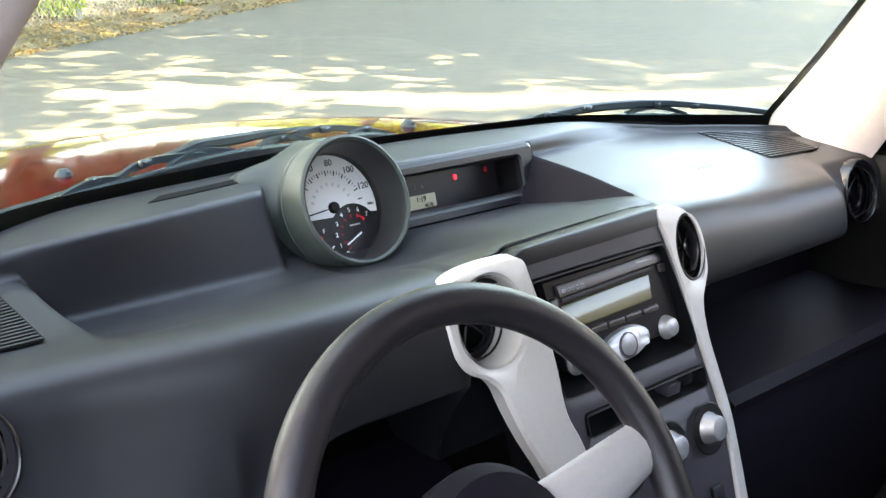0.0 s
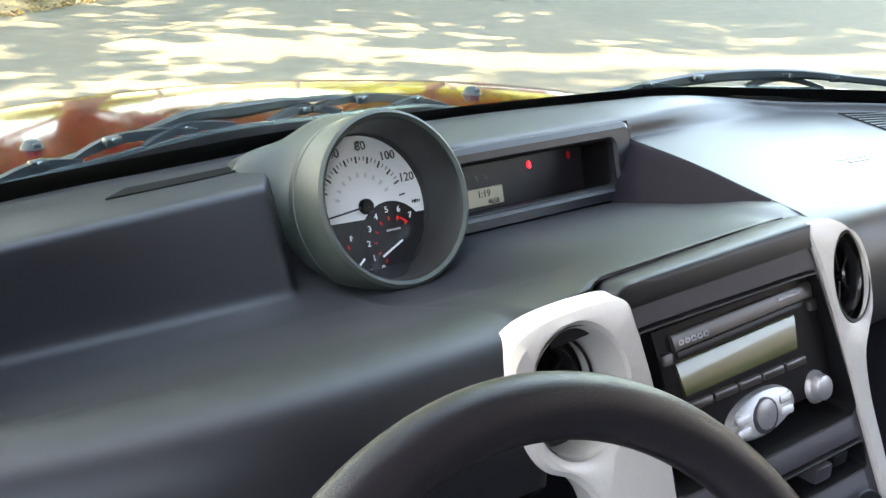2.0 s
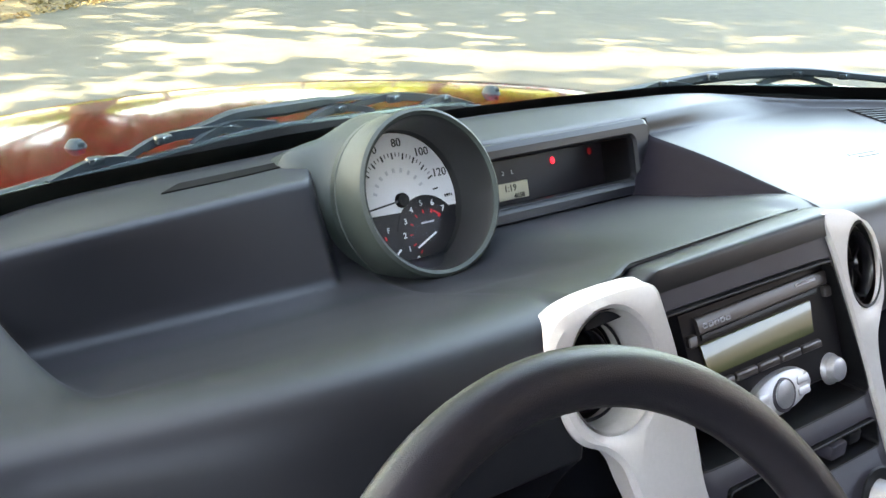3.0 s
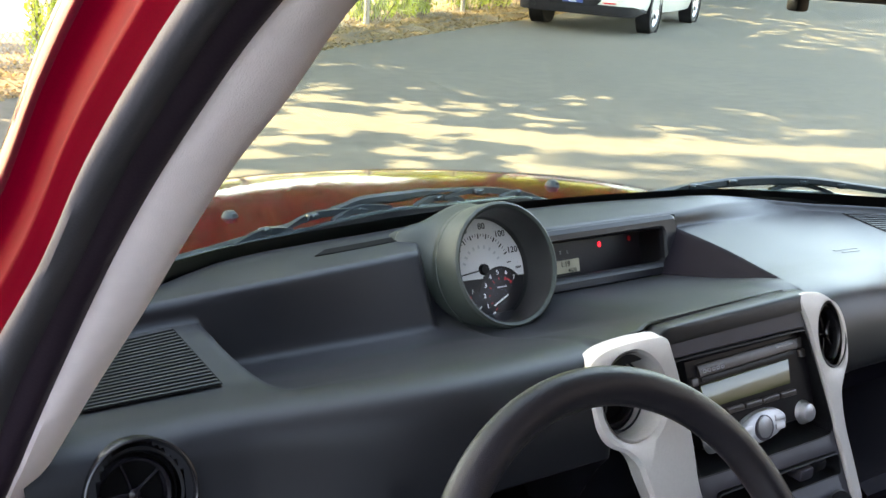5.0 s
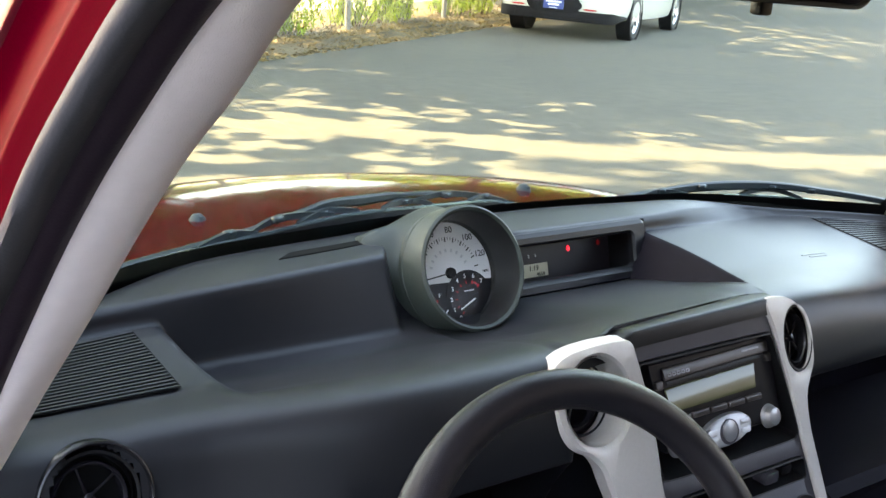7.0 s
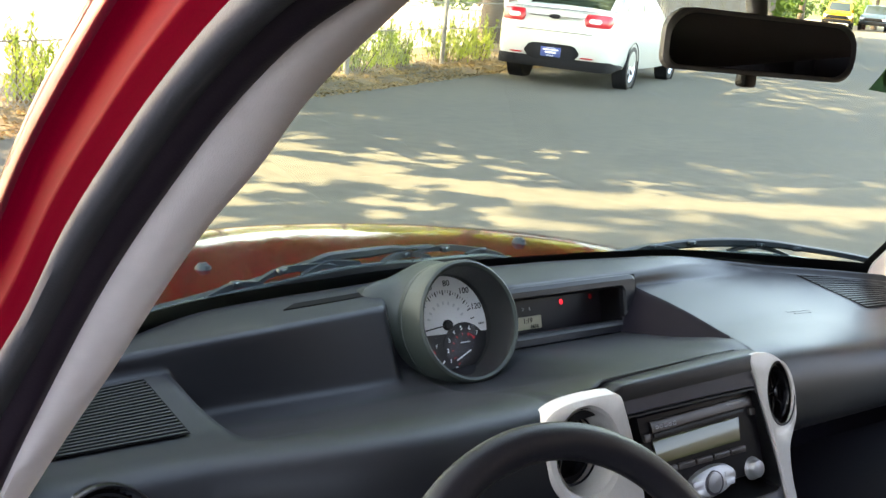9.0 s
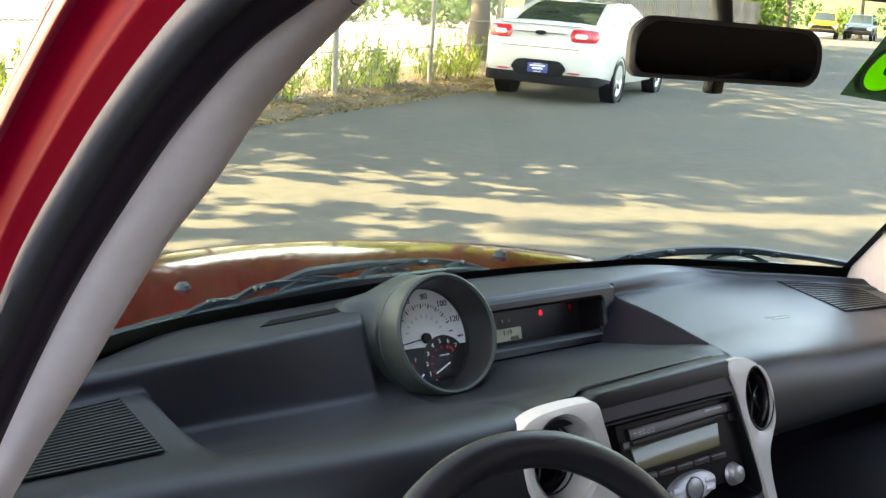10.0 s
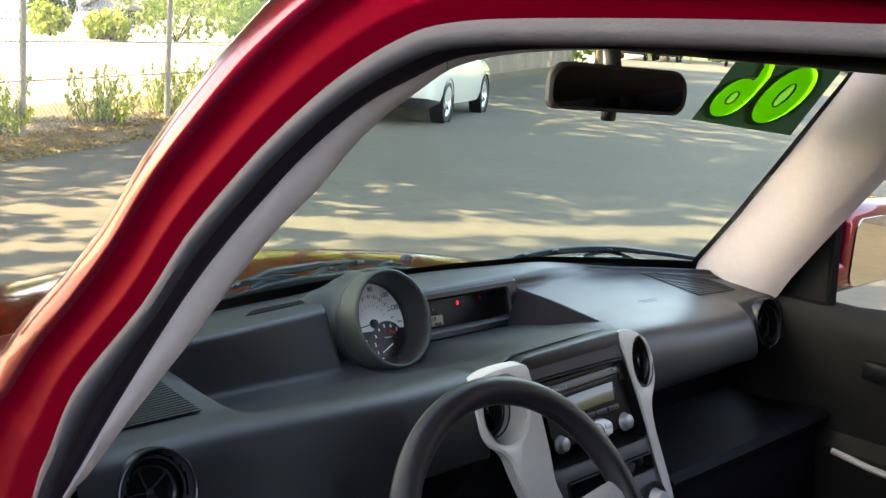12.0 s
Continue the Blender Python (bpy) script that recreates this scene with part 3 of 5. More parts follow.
def flat2(pts, per=5):
    return [(p.x, p.y) for p in smooth_path([(a, b, 0) for a, b in pts], per, closed=True)]


console = thing("centre_console", "dark centre console panel with silver vent surrounds", "console")
open_radio = flat2([(-.088, 1.1405), (-.0935, 1.139), (-.0955, 1.133), (-.090, 1.09), (-.083, 1.045), (-.080, 1.034), (-.072, 1.028), (.03, 1.0275), (.120, 1.028), (.131, 1.031), (.135, 1.039), (.123, 1.09), (.1115, 1.131), (.108, 1.1375), (.101, 1.1405), (.01, 1.1408)], 4)
open_pocket = round_rect(-.055, .140, .985, 1.006, .004)
panel_out = [(-.112, 1.1600), (.118, 1.1725), (.150, 1.03), (.165, .90), (.160, .74), (-.060, .74), (-.075, .95), (-.088, 1.02)]
part("panel", plate(panel_out, [open_radio, open_pocket], stack, -.004, -.03, .0025), PANEL, console, "satin black console panel")
CAP = ((.014, 1.1600, 1), (.0110, 1.1680, 1), (.0060, 1.1712, 1), (-.010, 1.1752, 0), (-.0225, 1.1766, 0), (-.0275, 1.1765, 0), (-.0300, 1.1735, 0), (-.033, 1.160, 0))
part("panel_cap", loft([[(x, -.033 + (y + .033) * (1 - .5 * hug(x)) - .035 * x * k, z - cap_drop(x) - .0045 * hug(x) - .006 * (1 - step(-.114, -.098, x))) for y, z, k in CAP] for x in (-.17, -.16, -.15, -.14, -.13, -.12, -.114, -.11, -.106, -.102, -.098, -.09, -.075, -.06, -.03, .0, .03, .06, .09, .125)]), DASH, console, "dark grey rounded cap", smooth=60)
part("panel_seam", sweep([Vector((x, .0082 - .035 * x - .0206 * hug(x) - .010 * (1 - step(-.125, -.100, x)), 1.1704 - .0008 * hug(x) - cap_drop(x))) for x in (-.150, -.14, -.13, -.12, -.11, -.10, -.09, -.06, .0, .06, .118)], [(-.0009, -.002), (.0009, -.002), (.0009, .0012), (-.0009, .0012)]), BLACK, console, "thin dark gap")
part("panel_backing", loft([[stack(x, z, -.055) for x in (-.12, .0, .15)] for z in (1.148, .95, .74)]), BLACK, console)
well = plate(inset(open_radio, -.001), [inset(open_radio, .0005)], stack, -.001, -.05, .0002)
part("radio_well", well, BLACK, console)
part("pocket_well", join(plate(inset(open_pocket, -.001), [inset(open_pocket, .0004)], stack, -.001, -.05, .0002)), BLACK, console)
part("pocket_switch", box(*stack(.085, .995, -.012), .022, .02, .014, .003), PANEL, console)
part("pocket_button", box(*stack(.115, .996, -.016), .018, .02, .012, .003), BLACK, console)

bez_l = flat2([(-.1055, 1.1640), (-.116, 1.1680), (-.145, 1.1690), (-.182, 1.1668), (-.204, 1.1600), (-.2165, 1.145), (-.2165, 1.126), (-.211, 1.102), (-.198, 1.084), (-.179, 1.074), (-.165, 1.060), (-.158, 1.040), (-.146, 1.010), (-.128, .975), (-.105, .93), (-.062, .93), (-.072, .985), (-.086, 1.020), (-.088, 1.065), (-.094, 1.115), (-.101, 1.150)], 5)
hole_l = [(-.1600 + a, 1.1205 + b) for a, b in circle(.0405, 48)]
part("vent_surround", plate(bez_l, [hole_l], stack, .007, -.014, .004), SILVER, console, "silver painted vent surround")
bez_r = flat2([(.104, 1.1745), (.135, 1.1755), (.158, 1.166), (.172, 1.148), (.1785, 1.122), (.177, 1.102), (.1675, 1.086), (.1585, 1.068), (.158, 1.035), (.166, .99), (.174, .93), (.172, .80), (.156, .80), (.158, .93), (.148, .99), (.138, 1.035), (.127, 1.09), (.113, 1.145)], 5)
hole_r = [(.1520 + a, 1.129 + b) for a, b in circle(.0228, 40, .0350)]
part("vent_surround", plate(bez_r, [hole_r], stack, .001, -.004, .0025), SILVER, console, "slim silver painted vent surround")
fm_l = facing(-.1600, stack(-.1600, 1.1205, 0).y, 1.1205, 19, 0)
part("vent_funnel", revolve([(.0413, .005), (.0402, .002), (.0395, -.010), (.0375, -.022), (.0365, -.030)], fm_l), SILVER, console, "silver funnel round the vent")
vent("centre_vent", None, fm_l @ pose(0, 0, -.024), .0335, console, BLACK)
v = vent("centre_vent", None, facing(.1520, stack(.1520, 1.129, -.004).y, 1.129, 19, 0) @ Matrix.Diagonal((.68, 1, 1, 1)), 0.0345, console, BLACK)

# radio
radio = thing("car_radio", "black double-height car radio with silver controls", "radio")


def rad(x, z, d):
    return stack(x + .017, z - .007, d - .014)


GUN = mat("gunmetal_face", (.065, .056, .055), .34, metal=.3, var=.08, spec=.3)
RADIO_BLACK = mat("radio_black", (.013, .012, .014), .30, var=.15, spec=.16)
SCREEN = mat("lcd_olive", (.085, .092, .044), .24, var=.04, spec=.3, coat=.45)
part("face", plate([(-.088, 1.140), (-.076, 1.052), (.108, 1.052), (.102, 1.142)], [], rad, .0, -.03, .002), RADIO_BLACK, radio, "black radio face")
part("cd_bar", plate([(-.072, 1.134), (-.070, 1.122), (.094, 1.126), (.094, 1.137)], [], rad, .004, 0, .0015), GUN, radio, "gunmetal bar over the disc slot")
part("disc_slot", plate([(-.066, 1.1205), (-.066, 1.1165), (.082, 1.1205), (.082, 1.1245)], [], rad, .0015, 0, .0005), BLACK, radio)
part("screen", plate([(-.070, 1.114), (-.064, 1.090), (.069, 1.092), (.070, 1.117)], [], rad, .0022, 0, .0008), SCREEN, radio, "blank olive green screen")
for x, z in ((-.078, 1.119), (.094, 1.120)):
    part("key", plate(round_rect(x - .005, x + .005, z - .004, z + .004, .0015), [], rad, .004, 0, .001), GUN, radio)
for i in range(5):
    x = -.050 + i * .0285
    part("preset_button", plate(round_rect(x - .0128, x + .0128, 1.0800, 1.0855, .001), [], rad, .0035, 0, .001), GUN, radio)
badge = part("badge", join(*[plate(round_rect(-.066 + .0068 * i, -.0606 + .0068 * i, 1.1262, 1.1300, .0012), [round_rect(-.0648 + .0068 * i, -.0618 + .0068 * i, 1.1274, 1.1288, .0004)], rad, .0046, .003, .0002) for i in range(5)]), WHITE_INK, radio, "small grey badge")
part("marking", plate(round_rect(.050, .078, 1.1325, 1.1345, .0004), [], rad, .0046, .003, .0001), WHITE_INK, radio)
part("marking", plate(round_rect(.060, .078, 1.080, 1.0815, .0003), [], rad, .0006, 0, .0001), WHITE_INK, radio)
oval = [(.012 + a, 1.060 + b + .06 * a) for a, b in circle(.039, 48, .0150)]
pad = part("control_pad", plate(oval, [], rad, .008, 0, .003), CHROME, radio, "silver oval control pad")
part("seam", plate([(.012 + a, 1.060 + b) for a, b in circle(.0150, 32, .0128)], [], rad, .0085, .004, .0003), PANEL, pad)
part("dial_button", revolve([(.0003, .0050), (.0095, .0048), (.0112, .0040), (.0118, .0)], Matrix.Translation(rad(.012, 1.060, .0055)) @ Euler((radians(71), 0, 0)).to_matrix().to_4x4(), 28), CHROME, pad)
for a0, s in ((.003, -1), (.003, 1)):
    for dz in (-.0045, .0045):
        part("pad_key", plate(round_rect(.012 + s * .026 - .008, .012 + s * .026 + .008, 1.060 + s * .0016 + dz - .0032, 1.060 + s * .0016 + dz + .0032, .002), [], rad, .0088, .004, .0008), CHROME, pad)


def knob(x, z, r, owner, material=CHROME, dep=.016, mapping=rad):
    m = Matrix.Translation(mapping(x, z, 0)) @ Euler((radians(71), 0, 0)).to_matrix().to_4x4()
    k = part("knob", revolve([(.0003, dep), (r * .55, dep), (r * .72, dep - .001), (r * .80, dep - .003), (r * .86, dep * .35), (r, dep * .2), (r * 1.04, 0)], m, 32), material, owner, "round silver knob")
    return k


knob(.086, 1.059, .0128, radio, CHROME, .011)
knob(-.062, 1.058, .0120, radio, CHROME, .011)

# climate controls on the lower console
for x, z in ((-.015, .945), (.055, .945), (.125, .945)):
    knob(x, z, .017, console, CHROME, .018, stack)
    part("dial_ring", revolve([(.019, .001), (.0275, .0012), (.029, .0)], Matrix.Translation(stack(x, z, .0022)) @ Euler((radians(71), 0, 0)).to_matrix().to_4x4(), 32), BLACK, console)
for x in (-.03, .02, .07, .12):
    part("button", plate(round_rect(x - .010, x + .010, .870, .886, .002), [], stack, .004, 0, .001), BLACK, console)

# ---------------------------------------------------------------- steering wheel
wheel = thing("steering_wheel", "black grained vinyl steering wheel with silver spokes", "steering wheel", at=(-.345, -.26, 1.067))
wm = Matrix.Translation((-.345, -.26, 1.067)) @ Euler((radians(90 - 33), 0, 0)).to_matrix().to_4x4()
rim_path = [wm @ Vector((.1735 * math.cos(a), .1735 * math.sin(a), 0)) for a in [2 * math.pi * i / 96 for i in range(96)]]
wn_ = (wm.to_3x3() @ Vector((0, 0, 1))).normalized()
part("rim", sweep(rim_path, circle(.0155, 18, .0145), closed=True, up=wn_), LEATHER, wheel, "black grained rim")
hub_bm = revolve([(.0003, .020), (.045, .018), (.066, .010), (.075, -.006), (.070, -.03), (.0003, -.035)], wm @ pose(0, -.015, -.015), 40)
part("airbag_cover", hub_bm, DASH_LOW, wheel, "dark round airbag cover")
SPOKE = mat("satin_silver_spoke", (.36, .35, .35), .40, metal=.3, var=.06, scale=200, bump=.04, bscale=2500)
for a, mt in ((8, SPOKE), (172, SPOKE), (262, DASH_LOW), (278, DASH_LOW)):
    c, s = math.cos(radians(a)), math.sin(radians(a))
    path = [wm @ Vector((r * c, r * s - .012 * (1 - (r - .05) / .12), -.022 + .02 * (r - .05) / .12)) for r in (.055, .09, .13, .168)]
    part("spoke", sweep(path, lambda t: circle(.032 - .012 * t, 14, .010), up=wn_), mt, wheel)
part("column_cover", sweep([wm @ Vector((0, -.01, z)) for z in (-.03, -.10, -.22, -.32)], circle(.055, 20, .048), up=Vector((1, 0, 0))), DASH_LOW, wheel, "dark steering column cover")
for s, ang in ((1, 12), (-1, 168)):
    path = [wm @ Vector((s * .04, .005, -.055)), wm @ Vector((s * .09, .012, -.05)), wm @ Vector((s * .15, .020, -.045))]
    st = part("stalk", sweep(path, lambda t: circle(.006 + .005 * t, 12)), BLACK, wheel)
    part("stalk_tip", sweep([wm @ Vector((s * .150, .020, -.045)), wm @ Vector((s * .175, .0235, -.043))], circle(.0112, 14)), SILVER if s > 0 else BLACK, st)

# ---------------------------------------------------------------- car shell
shell = thing("car_body", "glossy red car body with the door opening's black seal", "car", kind="structure")
EDGE = [(-.03, .86), (.000, 1.00), (.000, 1.10), (-.012, 1.165), (-.024, 1.194), (-.052, 1.258), (-.124, 1.345), (-.168, 1.41), (-.216, 1.465), (-.256, 1.505), (-.303, 1.544), (-.349, 1.572), (-.390, 1.586), (-.47, 1.594), (-.66, 1.602), (-1.0, 1.606), (-1.5, 1.60)]
SEAL = [(.005, .86), (.030, 1.00), (.026, 1.10), (.006, 1.145), (-.006, 1.165), (-.044, 1.23), (-.105, 1.326), (-.150, 1.388), (-.202, 1.448), (-.240, 1.487), (-.286, 1.525), (-.330, 1.550), (-.375, 1.5695), (-.46, 1.581), (-.64, 1.5905), (-1.0, 1.594), (-1.5, 1.590)]
TRIMI = [(.10, .86), (.10, 1.00), (.09, 1.06), (.060, 1.10), (.024, 1.146), (-.030, 1.221), (-.085, 1.293), (-.125, 1.349), (-.169, 1.406), (-.210, 1.449), (-.248, 1.495), (-.294, 1.536), (-.335, 1.564), (-.41, 1.583), (-.62, 1.600), (-1.0, 1.604), (-1.5, 1.600)]


def path3(rows, xf):
    return smooth_path([(xf(y, z), y, z) for y, z in rows], 5)


ex = lambda y, z: -.76 + .10 * (min(z, 1.6) - 1.1) - .10 * max(y, -.45)
sx = lambda y, z: -.715 + .10 * (min(z, 1.6) - 1.1) - .10 * max(y, -.45)
tx = lambda y, z: -.680 + .10 * (min(z, 1.6) - 1.1) - .12 * max(y, -.42)


def pillar():
    E, S, T = path3(EDGE, ex), path3(SEAL, sx), path3(TRIMI, tx)
    out = Vector((-1, 0, 0))
    n = len(E)
    red, seal, trim = [], [], []
    for i in range(n):
        e, s, t = E[i], S[i], T[i]
        d = (E[min(i + 1, n - 1)] - E[max(i - 1, 0)]).normalized()
        o = Vector((0, -d.z, d.y)).normalized()
        if o.y + o.z < 0:
            o = -o
        # red sheet metal, from the seal outwards and round to the glass
        prof = [(0, -.006), (0, 0), (.004, .0012), (.009, .0028), (.0125, .0044), (.0145, .0048), (.0165, .0043), (.021, .0026), (.030, .0015), (.0345, .0028), (.038, .0068), (.0405, .0098), (.0425, .0112), (.046, .0118), (.052, .0112), (.060, .0082), (.068, .0025), (.075, -.006), (.080, -.016), (.083, -.028), (.084, -.045)]
        wide = 1.2 + 1.4 * (1 - step(1.08, 1.30, e.z))
        red.append([e + o * a * wide + out * b for a, b in prof])
        # soft rubber seal: a double bulb between the metal and the trim
        v = s - e
        ring = []
        for a, b in ((-.05, -.01), (.0, .006), (.10, .012), (.25, .014), (.38, .010), (.47, .003), (.52, .001), (.60, .004), (.75, .007), (.90, .005), (1.0, -.001), (1.05, -.012)):
            ring.append(e + v * a + (out * .5 - o * .8) * b)
        seal.append(ring)
        # trim, a bowed board with a rounded inner edge that runs on to the glass
        w = t - s
        gl = Vector((t.x * .985, t.y + .035, t.z + .022))
        trim.append([s - v * .30 + o * .016, s - v * .04 + o * .004, s + w * .08 - o * .003, s + w * .4 - o * .005, s + w * .75 - o * .0035, t, t + o * .006 - out * .004, t + o * .020 - out * .006, gl - out * .010 + o * .01])
    return red, seal, trim


red, seal, trim = pillar()
part("pillar_panel", loft([r[11:] for r in red]), RED, shell, "glossy red pillar metal", smooth=60)
part("door_jamb", loft([r[:12] for r in red]), RED_JAMB, shell, "duller red door jamb", smooth=60)
part("door_seal", loft([r[6:] for r in seal]), RUBBER, shell, "black rubber door seal", smooth=60)
part("seal_bead", loft([r[:7] for r in seal]), BEAD, shell, "grey outer bead of the door seal", smooth=60)
part("pillar_trim", loft(trim), TRIM, shell, "pale plastic pillar trim", smooth=60)
JOINT_Z = 1.556
i = min(range(len(trim)), key=lambda n: abs(trim[n][3].z - JOINT_Z))
part("trim_joint", sweep([p + Vector((0, 0, -.0002)) for p in trim[i][1:6]], circle(.00028, 6)), BEAD, shell, "thin joint line")
# passenger pillar: a wide board from the glass edge to the door opening
rows = []
for z, zg, xg, xo, yo in ((1.10, 1.080, .6626, .690, .075), (1.165, 1.1476, .6626, .680, .030), (1.20, 1.1840, .6470, .672, .008), (1.30, 1.2880, .6400, .665, -.062), (1.43, 1.4238, .6225, .662, -.155), (1.54, 1.5381, .6052, .650, -.235), (1.60, 1.6003, .5925, .64, -.30)):
    g = on_glass(xg, zg, -.004)
    o = Vector((xo, yo - .015, z - .012))
    m1 = g.lerp(o, .35) + Vector((-.012, -.022, .0))
    m2 = g.lerp(o, .75) + Vector((-.014, -.014, .0))
    rows.append([g + Vector((0, .01, 0)), g, g.lerp(m1, .15) + Vector((0, -.006, 0)), m1, m2, o, o + Vector((.03, .02, 0))])
part("pillar_trim", loft(rows), TRIM, shell, "pale plastic pillar trim", smooth=70)
rowsp = [[on_glass(xg - .010, z, .003), on_glass(xg + .004, z, .003)] for z, xg in ((1.150, .664), (1.169, .6507), (1.1847, .6470), (1.2888, .6400), (1.4240, .6225), (1.6005, .5982))]
part("glass_edge", loft(rowsp), FRIT, shell, "black painted glass border")
# roof, headliner, header
roof = []
for y in (.03, -.06, -.2, -.4, -.8, -1.4, -2.0, -2.6):
    roof.append([(x, y - .35 * max(0, abs(x) / .6 - .2) ** 2 * (1 if y > -.2 else .0), 1.665 - .05 * (x / .68) ** 2 - (.045 if y > 0 else .01 if y > -.1 else 0)) for x in [-.68 + i * .136 for i in range(11)]])
part("roof", loft(roof), RED, shell, "red roof skin")
liner = []
for y in (.0, -.08, -.2, -.4, -.8, -1.4, -2.0, -2.6):
    liner.append([(x, y - .33 * (abs(x) / .6) ** 2 * (1 if y > -.25 else 0), (1.598 if y < -.05 else 1.585) - .016 * (x / .6) ** 2) for x in [-.64 + i * .128 for i in range(11)]])
part("headliner", loft(liner), HEADLINER, shell, "pale cloth headliner")
# hood with its front edge rolling down
hood = []
for i in range(33):
    x = -.80 + i * .05
    fe = .93 - .08 * x - .42 * x * x
    side = max(0, abs(x) - .62)
    row = []
    for t in (0, .15, .3, .45, .6, .75, .86, .94, 1.0):
        y = lerp(.535 - .58 * x * x, fe, t)
        row.append((x, y, 1.143 - .010 * t - .030 * t ** 4 - .035 * (x / .7) ** 2 - 1.6 * side * side - .25 * max(0, x - .40) ** 2))
    for k, (dy, dz) in enumerate(((.012, -.006), (.022, -.016), (.03, -.035), (.045, -.10), (.06, -.3), (.05, -.6))):
        row.append((x, fe + dy, 1.103 + dz - .035 * (x / .7) ** 2 - 1.6 * side * side - .25 * max(0, x - .40) ** 2))
    hood.append(row)
part("hood", loft(hood), RUBY, shell, "glossy red hood reflecting the fence", smooth=40)
for s in (-1, 1):
    top = 1.062 if s < 0 else 1.015
    fen = [[(s * .80, y, top), (s * .825, y, top - .03), (s * .845, y, .95), (s * .85, y, .70), (s * .84, y, .45)] for y in (.02, .3, .6, .75)]
    part("fender", loft(fen), RED, shell, "red front fender")
for x, y in ((-.263, .61), (.30, .60)):
    nz = join(revolve([(.0003, .012), (.006, .0115), (.010, .007), (.013, .001), (.014, -.004)], pose(x, y, 1.1315, -6), 20), box(x + .002, y - .006, 1.139, .008, .010, .006, .002))
    part("washer_nozzle", nz, WIPE_GREY, shell, "small dark washer nozzle on the hood")
part("cowl", loft([[(x, shelf_rear(x) + .015, 1.165), (x, shelf_rear(x) + .06, 1.115), (x, .575 - .58 * x * x, 1.110), (x, .545 - .58 * x * x, 1.134)] for x in [-.72 + i * .06 for i in range(25)]]), BLACK, shell, "black cowl under the wipers")
# shut the cabin against light with unseen boxes: floor, firewall, far side, back
part("dash_side", box(.735, .10, .76, .05, .40, .50), BLACK, shell)
part("dash_side", box(-.725, .20, .85, .03, .30, .66), BLACK, shell)
part("floor_pan", box(0, -.9, .42, 1.5, 3.0, .04), BLACK, shell)
part("firewall", box(0, .34, .76, 1.36, .02, .60), BLACK, shell)
part("back_panel", box(0, -2.55, 1.0, 1.5, .04, 1.2), BLACK, shell)
part("rear_side", box(-.74, -1.95, .77, .04, 1.3, .70), BLACK, shell)
part("rear_side", box(.76, -1.75, 1.02, .04, 1.7, 1.2), BLACK, shell)
part("rear_quarter", box(-.785, -1.95, .77, .04, 1.28, .68, .012), RED, shell, "red rear quarter panel")
part("rear_quarter", box(.805, -1.95, .77, .04, 1.28, .68, .012), RED, shell, "red rear quarter panel")
part("tailgate", box(0, -2.60, .90, 1.48, .05, .92, .02), RED, shell, "red tailgate")
TYRE = mat("tyre_rubber", (.015, .015, .016), .8, var=.2, bump=.3, bscale=200)
ALLOY = mat("alloy_rim", (.6, .6, .62), .3, metal=.8, var=.05)
for x, y in ((-.72, .42), (.72, .42), (-.72, -2.05), (.72, -2.05)):
    axle = pose(x, y, .30, 0, 90 if x > 0 else -90, 0)
    wheel_1 = part("wheel", revolve([(.19, .07), (.20, .09), (.27, .09), (.295, .07), (.30, .03), (.30, -.06), (.27, -.09)], axle, 32), TYRE, shell, "black tyre on an alloy rim")
    part("rim", revolve([(.001, .05), (.05, .055), (.16, .045), (.185, .075), (.195, .08), (.195, -.05)], axle, 32), ALLOY, wheel_1, "silver alloy rim")
for s in (-1, 1):
    for y in (-1.35, -2.5):
        part("side_pillar", box(s * .72, y, 1.36, .06, .14, .50, .01), BLACK, shell)
# unseen dark pane, added to cut the light entering from behind
TINTED = clear_glass("light_cutting_glass", (.09, .10, .095))
for s in (-1,):
    pane = part("side_window", loft([[(s * .735, y, 1.12), (s * .725, y, 1.36), (s * .70, y, 1.60)] for y in (-1.40, -1.95, -2.45)]), TINTED, shell, "unseen rear side window, tinted to cut the cabin's light")
SEAT = mat("seat_cloth", (.05, .05, .055), .9, var=.2, scale=300, bump=.4, bscale=1500)
for x in (-.36, .36):
    seat = thing("front_seat", "dark cloth front seat with a headrest", "seat", "front seats", at=(x, -.75, .44))
    part("seat_cushion", box(x, -.72, .72, .48, .50, .16, .05, 3), SEAT, seat)
    part("backrest", box(x, -1.10, 1.08, .46, .14, .62, .05, 3, Euler((radians(-14), 0, 0)).to_matrix().to_4x4()), SEAT, seat)
    part("headrest", box(x, -1.20, 1.45, .24, .09, .16, .03, 3), SEAT, seat)
    part("seat_base", box(x, -.74, .54, .40, .42, .2, .02), BLACK, seat)

# ---------------------------------------------------------------- windshield
ws = []
for i in range(26):
    x = -.66 + i * .055
    ws.append([on_glass(x, z) for z in (1.10, 1.19, 1.25, 1.35, 1.45, 1.55, 1.62)])
window_1 = whole("window_1", loft(ws), GLASS, "clear curved windshield", "window", kind="structure")
window_1.visible_shadow = False
fr = []
for i in range(25):
    x = -.66 + i * .055
    top = 1.204 + .003 * (1 - step(-.25, .1, x)) - .012 * step(.28, .52, x)
    fr.append([on_glass(x, 1.10, .002), on_glass(x, 1.15, .002), on_glass(x, top - .008, .002)])
part("frit_band", loft(fr), FRIT, window_1, "black band along the glass base")
fr = [[on_glass(-.60 + i * .05, 1.66, .002), on_glass(-.60 + i * .05, 1.585, .002)] for i in range(25)]
part("frit_band", loft(fr), FRIT, window_1)

